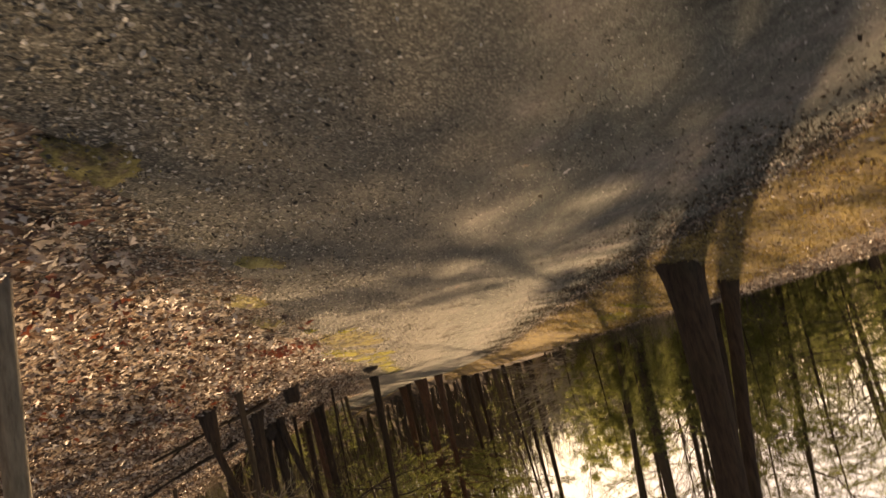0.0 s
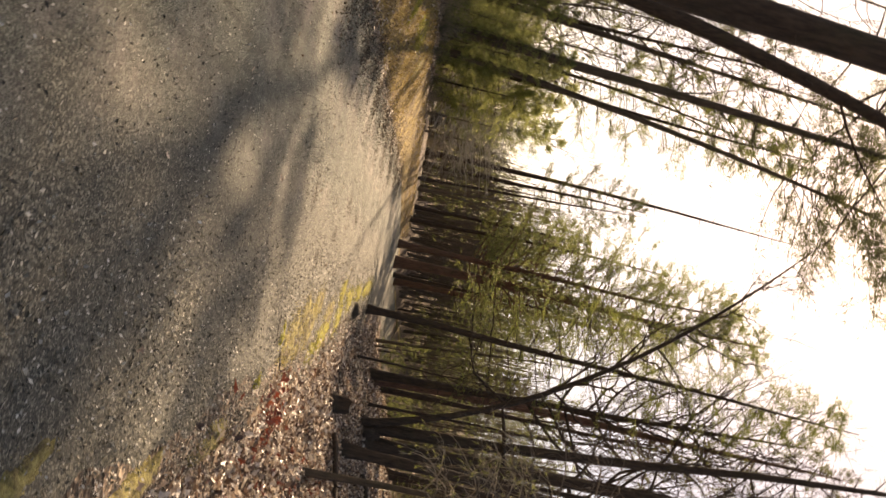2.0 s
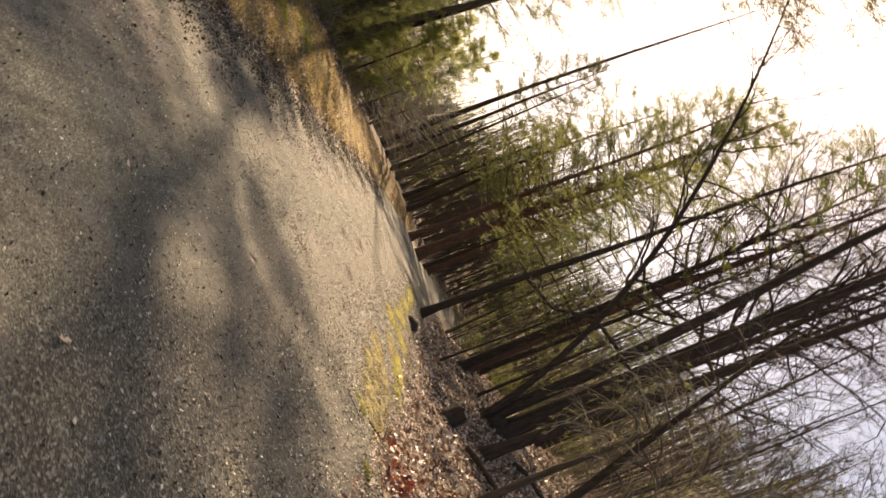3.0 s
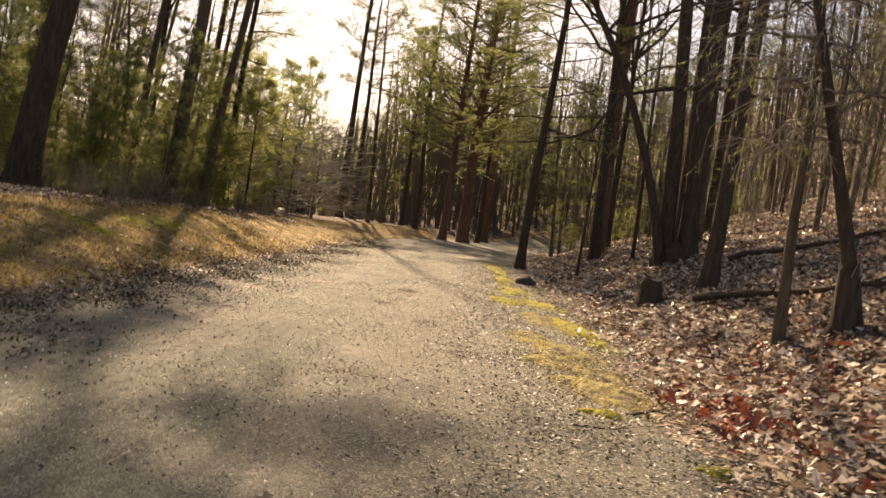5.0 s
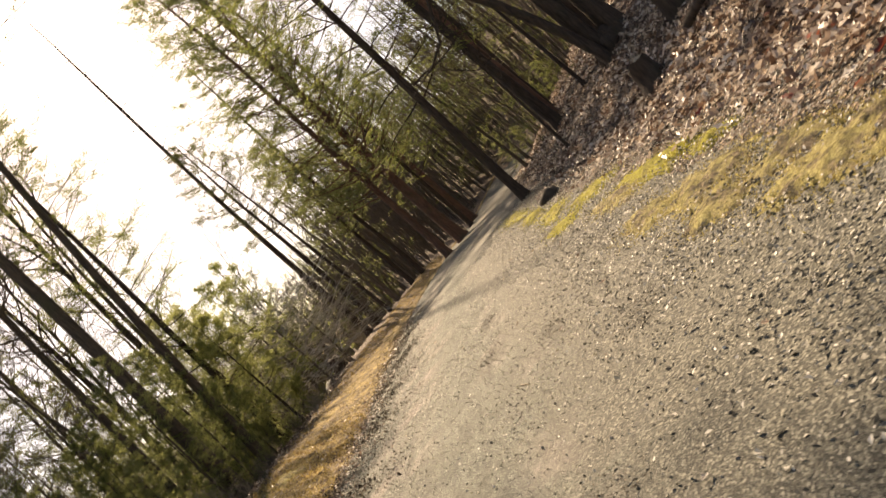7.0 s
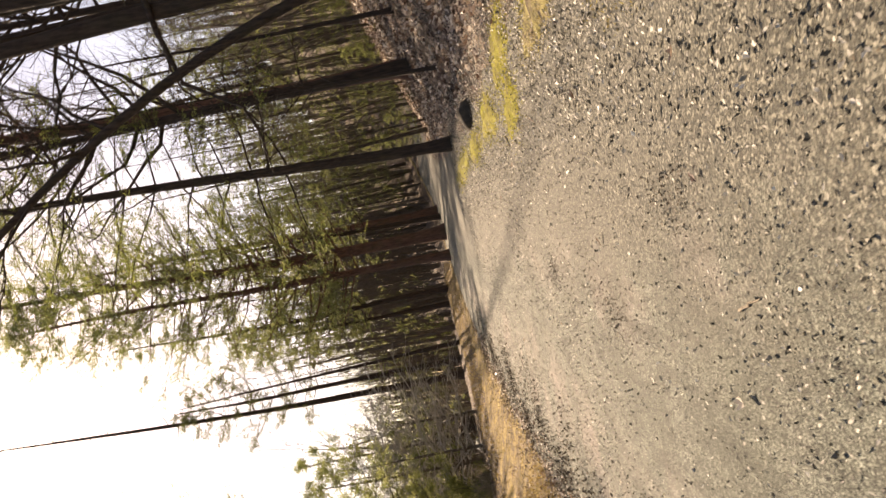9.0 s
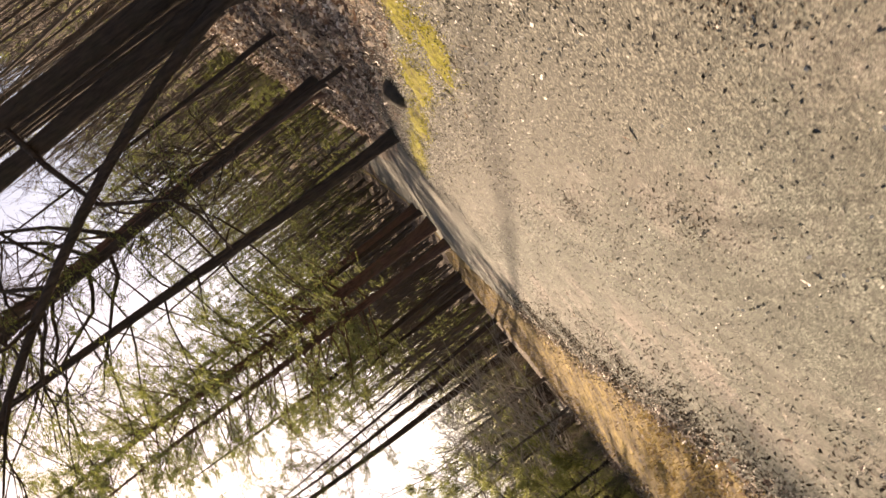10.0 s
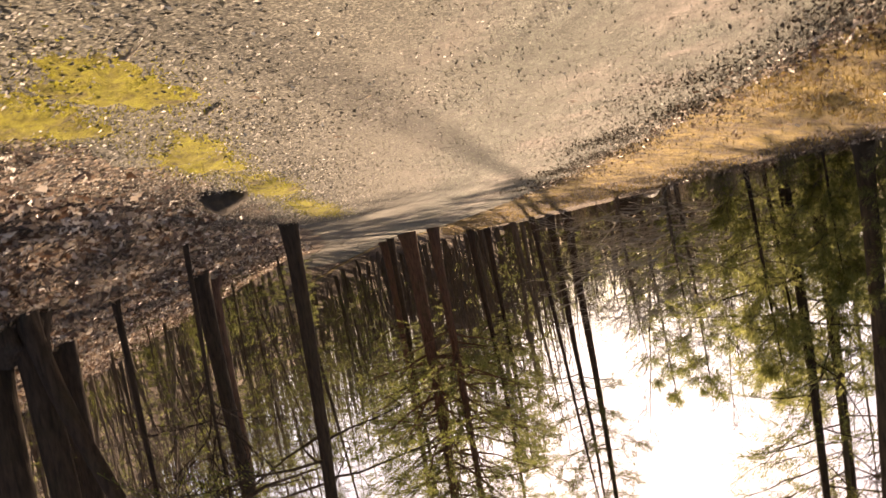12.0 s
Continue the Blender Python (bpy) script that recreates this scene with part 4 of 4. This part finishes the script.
# a lobed leaf, folded along its rib
OAK = np.array([(0, -0.5, 0), (0.16, -0.25, 0.07), (0.1, -0.05, 0.05), (0.3, 0.12, 0.14), (0.14, 0.25, 0.07), (0, 0.5, 0.05),
                (-0.14, 0.25, 0.07), (-0.3, 0.12, 0.14), (-0.1, -0.05, 0.05), (-0.16, -0.25, 0.07), (0, 0.1, -0.02)])
OAK_F = [(0, 1, 10), (1, 2, 10), (2, 3, 10), (3, 4, 10), (4, 5, 10), (5, 6, 10), (6, 7, 10), (7, 8, 10), (8, 9, 10), (9, 0, 10)]
CHIP = np.array([(-0.5, -0.12, 0.0), (0.1, -0.3, 0.1), (0.5, 0.1, 0.0), (-0.1, 0.28, 0.14)])
CHIP_F = [(0, 1, 2), (0, 2, 3)]
STONE = np.array([(0.5, 0, 0.02), (0.1, 0.42, 0), (-0.45, 0.1, 0.05), (-0.1, -0.4, 0), (0.05, 0, 0.34), (0, 0, -0.3)])
STONE_F = [(0, 1, 4), (1, 2, 4), (2, 3, 4), (3, 0, 4), (1, 0, 5), (2, 1, 5), (3, 2, 5), (0, 3, 5)]
BLADE = np.array([(-0.09, 0, 0), (0.09, 0, 0), (0.13, 0.16, 0.55), (0.0, 0.5, 0.9)])
BLADE_F = [(0, 1, 2), (0, 2, 3)]
rg = np.random.default_rng(3)


def spots(n, xr, yr, weight, seed):
    """Chance places whose density follows weight(x, y), 0 to 1."""
    r = np.random.default_rng(seed)
    out = np.empty((0, 2))
    while len(out) < n:
        p = np.stack([r.uniform(*xr, n), r.uniform(*yr, n)], -1)
        out = np.concatenate([out, p[r.uniform(0, 1, n) < weight(p[:, 0], p[:, 1])]])
    return out[:n]


def across(x, y):
    return x - road_mid(np.minimum(y, 70))


def patchy(x, y, s=1.0):
    return 0.5 + 0.5 * np.sin(s * (1.3 * x + 0.4 * y) + 1) * np.sin(s * (0.5 * x - 1.1 * y) + 2) 


near_leaves = spots(26000, (1.5, 12), (0, 30), lambda x, y: sstep(3.2, 4.6, across(x, y)) * (0.35 + 0.65 * sstep(30, 8, y)), 1)
strew("leaf_litter", near_leaves, 0.06, rg.uniform(0.08, 0.19, len(near_leaves)), OAK, OAK_F, LEAF, 2, 0.45, 0.9, label="thick litter of dry curled oak leaves", category="leaves")
far_leaves = spots(42000, (2.4, 24), (12, 58), lambda x, y: sstep(3.6, 5.0, across(x, y)), 4)
strew("leaf_litter", far_leaves, 0.04, rg.uniform(0.1, 0.2, len(far_leaves)), CHIP, CHIP_F, LEAF, 5, 0.5, 1.2, label="dry leaves covering the hillside", category="leaves")
left_leaves = spots(15000, (-10, -3), (2, 40), lambda x, y: sstep(-1.9, -2.6, across(x, y)) * (0.3 * sstep(32, 22, y) + 0.7 * np.maximum(np.exp(-((across(x, y) + 2.55) / 0.3) ** 2), sstep(-5, -6, across(x, y)))), 6)
strew("leaf_litter", left_leaves, 0.05, rg.uniform(0.05, 0.11, len(left_leaves)), OAK, OAK_F, LEAF, 7, 0.45, 0.9, label="dry leaves along the grass bank", category="leaves")
edge = spots(110000, (-5, 5), (-2, 34), lambda x, y: np.maximum(sstep(1.0, 2.6, across(x, y)) * sstep(5.0, 3.6, across(x, y)), 0.9 * np.exp(-((across(x, y) + 2.5) / 0.3) ** 2)) * (0.3 + 0.7 * patchy(x, y, 1.6)), 8)
strew("leaf_crumbs", edge, 0.046, rg.uniform(0.012, 0.042, len(edge)), CHIP, CHIP_F, GRIT, 9, 0.35, 0.8, label="broken leaf crumbs along the track edges", category="leaves")
crumbs = spots(48000, (-4, 2), (-1, 32), lambda x, y: sstep(2.6, 2.0, np.abs(across(x, y))) * (0.15 + 0.85 * patchy(x, y, 1.1) ** 2), 10)
strew("leaf_crumbs", crumbs, 0.044, rg.uniform(0.008, 0.03, len(crumbs)), CHIP, CHIP_F, GRIT, 11, 0.4, 0.8, label="small leaf crumbs on the gravel", category="leaves")
stones = spots(30000, (-4, 2), (-1, 30), lambda x, y: sstep(2.6, 2.1, np.abs(across(x, y))) * (0.25 + 0.75 * patchy(x + 3, y, 0.9)), 12)
strew("gravel", stones, 0.032, 0.006 + 0.02 * rg.uniform(0, 1, len(stones)) ** 3, STONE, STONE_F, PEBBLE, 13, 0.5, 0.3, label="loose gravel on the track", category="gravel")
clods = spots(4500, (-4, 2), (-1, 30), lambda x, y: sstep(2.4, 1.9, np.abs(across(x, y))) * patchy(x + 1, y, 2.4) ** 6, 29)
strew("leaf_crumbs", clods, 0.036, rg.uniform(0.008, 0.02, len(clods)), CHIP, CHIP_F, LEAF_DARK, 30, 0.4, 0.8, label="dark rotted leaf crumbs in clumps on the track", category="leaves")
for k, (cx, cy, rx, ry) in enumerate(((-0.95, 18.8, 0.12, 0.3), (-0.64, 13.56, 0.16, 0.14), (-0.77, 21.1, 0.1, 0.25), (-0.2, 17.2, 0.1, 0.2), (0.25, 15.2, 0.12, 0.2))):
    heap = np.random.default_rng(60 + k)
    places = np.array((cx, cy)) + heap.normal(0, 1, (520, 2)) * np.array((rx, ry))
    strew("leaf_crumbs", places, 0.04, heap.uniform(0.008, 0.024, 520), CHIP, CHIP_F, LEAF_DARK, 70 + k, 0.4, 0.9, label="small heap of dark leaf crumbs on the track", category="leaves")
rotted = spots(26000, (-5.5, -2.0), (0, 36), lambda x, y: np.exp(-((across(x, y) + 2.3 + 0.25 * np.sin(1.9 * y)) / 0.65) ** 2) * (0.1 + 0.9 * patchy(x, y, 2.2)), 18)
strew("leaf_litter", rotted, 0.05, rg.uniform(0.02, 0.055, len(rotted)), CHIP, CHIP_F, LEAF_DARK, 19, 0.45, 0.9, label="rotted dark leaves gathered along the track edge", category="leaves")
tufts = spots(20000, (-8, -3), (7, 27), lambda x, y: sstep(-2.6, -3.1, across(x, y)) * sstep(-5.6, -5.0, across(x, y)) * (0.2 + 0.8 * patchy(x, y, 2.0)), 27)
strew("grass", tufts, 0.03, rg.uniform(0.04, 0.1, len(tufts)), BLADE, BLADE_F, STRAW, 28, 0.8, 0.3, label="matted dry grass on the bank", category="grass")
straw = spots(34000, (-9, -2), (2, 62), lambda x, y: sstep(-2.5, -3.0, across(x, y)) * sstep(-5.6, -4.8, across(x, y)), 14)
strew("grass", straw, 0.01, rg.uniform(0.03, 0.09, len(straw)), BLADE, BLADE_F, STRAW, 15, 0.6, 0.3, label="short dry straw-yellow grass on the bank", category="grass")

red = spots(420, (2.0, 6.5), (4, 19), lambda x, y: np.maximum(np.exp(-(((x - 2.6) / 0.45) ** 2 + ((y - 13.9) / 0.9) ** 2)), 0.07 * sstep(3.6, 5.0, across(x, y))), 16)
strew("red_leaves", red, 0.08, rg.uniform(0.11, 0.2, len(red)), OAK, OAK_F, LEAF_RED, 17, 0.5, 0.9, label="red-brown oak leaves in the litter", category="leaves")


# moss cushions along the track edge
def moss(cx, cy, rx, ry, turn, seed, dry, density=3200):
    rng = np.random.default_rng(seed)
    n = 72
    pts, faces = [], []
    rings = 12
    for k in range(rings + 1):
        for s in range(n):
            ang = 2 * math.pi * s / n
            wob = 1 + 0.16 * math.sin(3 * ang + seed) + 0.1 * math.sin(5 * ang + 2 * seed) + 0.06 * math.sin(9 * ang + 3 * seed) + 0.06 * math.sin(14 * ang + seed) + 0.07 * math.sin(23 * ang + 2 * seed) + 0.06 * math.sin(31 * ang + seed)
            r = k / rings
            a, b = rx * r * wob * math.cos(ang), ry * r * wob * math.sin(ang)
            x, y = cx + a * math.cos(turn) - b * math.sin(turn), cy + a * math.sin(turn) + b * math.cos(turn)
            pts.append((x, y, gz(x, y) + 0.042 + 0.026 * (1 - r * r) + 0.035 * noise.noise(Vector((x * 4, y * 4, seed))) + 0.02 * noise.noise(Vector((x * 15, y * 15, seed))) - 0.05 * r ** 4))
    for k in range(rings):
        for s in range(n):
            faces.append((k * n + s, k * n + (s + 1) % n, (k + 1) * n + (s + 1) % n, (k + 1) * n + s))
    root = mesh_ob("moss_patch", pts, faces, PALE_MOSS if dry else MOSS, smooth=True)
    tagged(root, "flat patch of dry pale moss and straw" if dry else "cushion of bright yellow-green moss at the track edge", "moss", "moss along the track")
    m = int((density if cy > 12 else 900) * rx * ry * 4)
    q = rng.normal(0, 0.55, (m, 2))
    xy = np.stack([cx + q[:, 0] * rx * math.cos(turn) - q[:, 1] * ry * math.sin(turn), cy + q[:, 0] * rx * math.sin(turn) + q[:, 1] * ry * math.cos(turn)], -1)
    fr = strew("moss_fronds", xy, 0.03, rng.uniform(0.015, 0.04, m), BLADE, BLADE_F, DRY_MOSSY if dry else MOSSY, seed, 0.6, 0.3)
    fr.parent = root
    return root


for k, (cx, cy, rx, ry, turn, dry) in enumerate([
    (1.2, 31.0, 0.33, 2.2, 0.05, 0), (1.25, 27.2, 0.3, 1.5, 0.0, 0), (1.35, 24.6, 0.35, 1.3, -0.1, 0), (1.75, 22.3, 0.4, 0.9, 0.15, 0), (1.9, 19.2, 0.3, 1.1, 0.2, 0), (2.15, 17.6, 0.2, 0.5, 0.1, 0),
    (1.4, 13.45, 0.2, 0.13, 0.0, 0), (1.9, 12.25, 0.12, 0.1, 0.3, 0), (1.05, 22.0, 0.33, 0.75, 0.1, 0), (1.45, 19.6, 0.3, 0.9, 0.1, 1), (1.15, 17.3, 0.33, 0.6, 0.1, 1), (1.5, 16.4, 0.4, 0.7, 0.2, 1), (1.2, 15.6, 0.3, 0.5, 0.0, 1), (1.65, 15.2, 0.33, 0.5, 0.3, 1), (1.55, 14.4, 0.4, 0.7, 0.3, 1),
    (1.5, 6.2, 0.14, 0.4, 0.3, 1), (2.1, 8.2, 0.2, 0.5, 0.2, 1), (1.7, 3.2, 0.2, 0.35, 0.0, 1), (2.3, 10.6, 0.2, 0.6, 0.0, 1),
    (-5.8, 21.6, 0.35, 1.5, 0.05, 0), (-5.6, 18.9, 0.5, 0.3, 0.3, 0), (-5.7, 24.5, 0.4, 0.6, 0.0, 1)]):
    moss(cx, cy, rx, ry, turn, 100 + k, dry)


foot = bmesh.new()
bmesh.ops.create_icosphere(foot, subdivisions=4, radius=1)
for v in foot.verts:
    ang = math.atan2(v.co.y, v.co.x)
    v.co *= 1 + 0.22 * math.sin(5 * ang) * (1 - abs(v.co.z)) + 0.25 * noise.noise(v.co * 2.3) + 0.08 * noise.noise(v.co * 7)
    v.co = Vector((v.co.x * 1.05, v.co.y * 0.7, max(v.co.z, -0.4) * 0.7))
flare = bpy.data.meshes.new("root_flare")
foot.to_mesh(flare)
foot.free()
flare.materials.append(BARK)
flare.polygons.foreach_set("use_smooth", [True] * len(flare.polygons))
flare_ob = new("root_flare", flare)
flare_ob.parent = bpy.data.objects["slope_tree.001"]
flare_ob.matrix_basis = pose(0.28, -0.25, 0.15) @ Matrix.Diagonal((0.5, 0.55, 0.7, 1))


# stones, stumps, logs and sticks
def boulder(x, y, sx, sy, sz, seed, mat, label, name="rock", lift=0.0):
    bm = bmesh.new()
    bmesh.ops.create_icosphere(bm, subdivisions=3, radius=1)
    for v in bm.verts:
        n = noise.noise(v.co * 1.4 + Vector((seed, 0, 0))) * 0.35 + noise.noise(v.co * 4 + Vector((0, seed, 0))) * 0.1
        v.co *= 1 + n
        v.co = Vector((v.co.x * sx, v.co.y * sy, max(v.co.z, -0.4) * sz))
    me = bpy.data.meshes.new(name)
    bm.to_mesh(me)
    bm.free()
    me.materials.append(mat)
    me.polygons.foreach_set("use_smooth", [True] * len(me.polygons))
    ob = new(name, me)
    ob.matrix_basis = pose(x, y, gz(x, y) + sz * 0.25 + lift, 0, 0, seed * 40)
    return tagged(ob, label, "rock")


boulder(1.85, 27.2, 0.3, 0.25, 0.2, 1, ROCK, "dark rounded rock beside the track")
for k, (x, y, s) in enumerate(((-9.6, 46.5, 0.4), (-10.2, 46.0, 0.3), (-10.0, 47.5, 0.35), (-10.9, 46.6, 0.3))):
    boulder(x, y, s, s * 0.7, s * 0.5, 3 + k, PALE, "pale sunlit stone by the creek")


def stump(x, y, r, h, seed, label):
    rng = np.random.default_rng(seed)
    s = Shape()
    pts = [np.array((0.0, 0.0, z)) for z in (-0.15, 0.02, 0.1, h * 0.6, h)]
    s.tube(pts, [r * 1.5, r * 1.35, r * 1.1, r, r * 0.95], 14)
    s.v = [(a + rng.normal(0, r * 0.05), b + rng.normal(0, r * 0.05), c + (rng.normal(0, h * 0.09) if c > h * 0.9 else 0)) for a, b, c in s.v]
    root = new("stump")
    mesh_ob("trunk", s.v, s.f, BARK, root, smooth=True)
    n = len(s.v) - 14
    top = s.v[n:] + [(0, 0, h * 0.86)]
    mesh_ob("cut_top", top, [(k, (k + 1) % 14, 14) for k in range(14)], TWIG_PALE, root, "weathered broken top")
    return tagged(set_at(root, x, y), label, "stump")


stump(4.25, 23.9, 0.24, 0.5, 1, "low dark rotten stump in the leaf litter")
stump(-9.0, 47.6, 0.4, 0.8, 3, "dark upturned stump behind the verge")
stump(5.15, 17.5, 0.14, 0.85, 2, "dark broken stump on the leafy slope")


def stick(points, r, mat, label, name="stick", sides=6, twigs_n=3, seed=0):
    rng = np.random.default_rng(seed)
    s = Shape()
    pts = [np.array((x, y, gz(x, y) + z)) for x, y, z in points]
    dense = [point_on(pts, t)[0] + rng.normal(0, r * 0.4, 3) for t in np.linspace(0, 0.999, 10)]
    s.tube(dense, [r * (1 - 0.6 * k / 9) for k in range(10)], sides)
    for _ in range(twigs_n):
        p, d = point_on(dense, rng.uniform(0.3, 0.9))
        s.tube(run(p, d + rng.normal(0, 0.5, 3) * (1, 1, 0.3), 0.3 + 4 * r, 3, rng, 0.2), [r * 0.4, r * 0.3, r * 0.2, r * 0.1], 4)
    return tagged(mesh_ob(name, s.v, s.f, mat, smooth=True), label, "stick" if name == "stick" else "log")


stick([(4.75, 22.4, 0.1), (5.5, 21.2, 0.12), (6.2, 20.2, 0.12), (7.2, 19.2, 0.14)], 0.085, BARK, "fallen mossy log on the leafy slope", "log", 9, 3, 1)
# no second log lies here: this dark pole imitates a shadow stripe on the slope
stick([(7.0, 27.5, 0.1), (9.0, 26.5, 0.12), (11.5, 26.0, 0.12)], 0.08, BARK, "dark pole added for a shadow stripe across the leafy slope", "log", 9, 3, 2)
stick([(1.65, 13.6, 0.03), (1.85, 13.75, 0.05), (2.05, 13.98, 0.04)], 0.016, BARK, "dark stick in the leaf litter", seed=3)
stick([(1.1, 12.97, 0.03), (1.25, 12.95, 0.04), (1.42, 13.03, 0.03)], 0.011, TWIG, "thin twig on the track edge", seed=4)
stick([(2.2, 11.85, 0.05), (2.4, 11.5, 0.07), (2.6, 11.3, 0.05)], 0.02, TWIG_PALE, "pale peeled stick in the leaves", seed=5)
stick([(-0.72, 16.55, 0.03), (-0.64, 16.32, 0.03)], 0.008, TWIG_PALE, "short pale twig on the track", seed=6, twigs_n=0)
stick([(2.3, 20.0, 0.03), (2.9, 20.3, 0.05), (3.7, 20.2, 0.05)], 0.025, BARK, "dark fallen branch beside the moss", seed=7)
stick([(2.6, 26.0, 0.03), (3.4, 25.6, 0.05), (4.0, 25.8, 0.05)], 0.02, BARK, "dark fallen branch in the leaves", seed=8)

stick([(0.85, 21.5, 0.05), (0.8, 21.45, 0.06), (0.75, 21.38, 0.05)], 0.014, TWIG_PALE, "short pale stick on the moss", seed=9, twigs_n=1)
stick([(0.86, 22.94, 0.04), (0.78, 22.83, 0.05), (0.69, 22.72, 0.04)], 0.016, TWIG_PALE, "short pale stick on the track edge", seed=10, twigs_n=0)
stick([(2.28, 12.05, 0.06), (2.2, 11.85, 0.08), (2.12, 11.62, 0.06)], 0.022, TWIG_PALE, "pale peeled stick in the leaves", seed=11, twigs_n=1)


# single leaves and stones that can be told apart
def loose(name, template, faces, mat, n, places, sizes, parent, lift, seed, tilt=0.4):
    r = np.random.default_rng(seed)
    meshes = []
    for k in range(6):
        v = template * (1, 1, r.uniform(0.4, 1.8)) + r.normal(0, 0.025, template.shape)
        me = bpy.data.meshes.new(name)
        me.from_pydata(v.tolist(), [], faces)
        me.materials.append(mat)
        meshes.append(me)
    for k in range(n):
        ob = new(name, meshes[k % 6])
        x, y = places[k]
        s = float(sizes[k])
        ob.matrix_basis = Matrix.LocRotScale((x, y, gz(x, y) + lift + s * 0.1), Euler((r.normal(0, tilt), r.normal(0, tilt), r.uniform(0, 6.28))), (s, s, s))
        ob.parent = parent


litter = bpy.data.objects["leaf_litter"]
loose("leaf", OAK, OAK_F, LEAF_ONE, 240, spots(240, (1.6, 4.5), (9, 20), lambda x, y: sstep(3.0, 4.2, across(x, y)), 21), rg.uniform(0.1, 0.2, 240), litter, 0.07, 22)
loose("leaf", OAK, OAK_F, LEAF_ONE, 60, spots(60, (-4, 2), (4, 26), lambda x, y: sstep(2.8, 2.4, np.abs(across(x, y))), 23), rg.uniform(0.05, 0.11, 60), litter, 0.05, 24, 0.25)
loose("stone", STONE, STONE_F, STONE_ONE, 260, spots(260, (-4, 2), (4, 24), lambda x, y: sstep(2.6, 2.2, np.abs(across(x, y))), 25), 0.014 + 0.022 * rg.uniform(0, 1, 260) ** 2, bpy.data.objects["gravel"], 0.035, 26, 0.3)
loose("leaf", OAK, OAK_F, PALE_LEAF, 5, [(-1.1, 16.62), (-0.9, 13.84), (-0.19, 13.04), (1.04, 12.45), (-2.4, 19.5)], [0.1, 0.05, 0.06, 0.09, 0.08], litter, 0.05, 31, 0.25)
loose("leaf", OAK, OAK_F, LEAF_RED, 4, [(2.1, 3.92), (1.71, 10.68), (1.9, 11.2), (2.85, 15.16)], [0.17, 0.17, 0.13, 0.17], litter, 0.06, 32, 0.3)
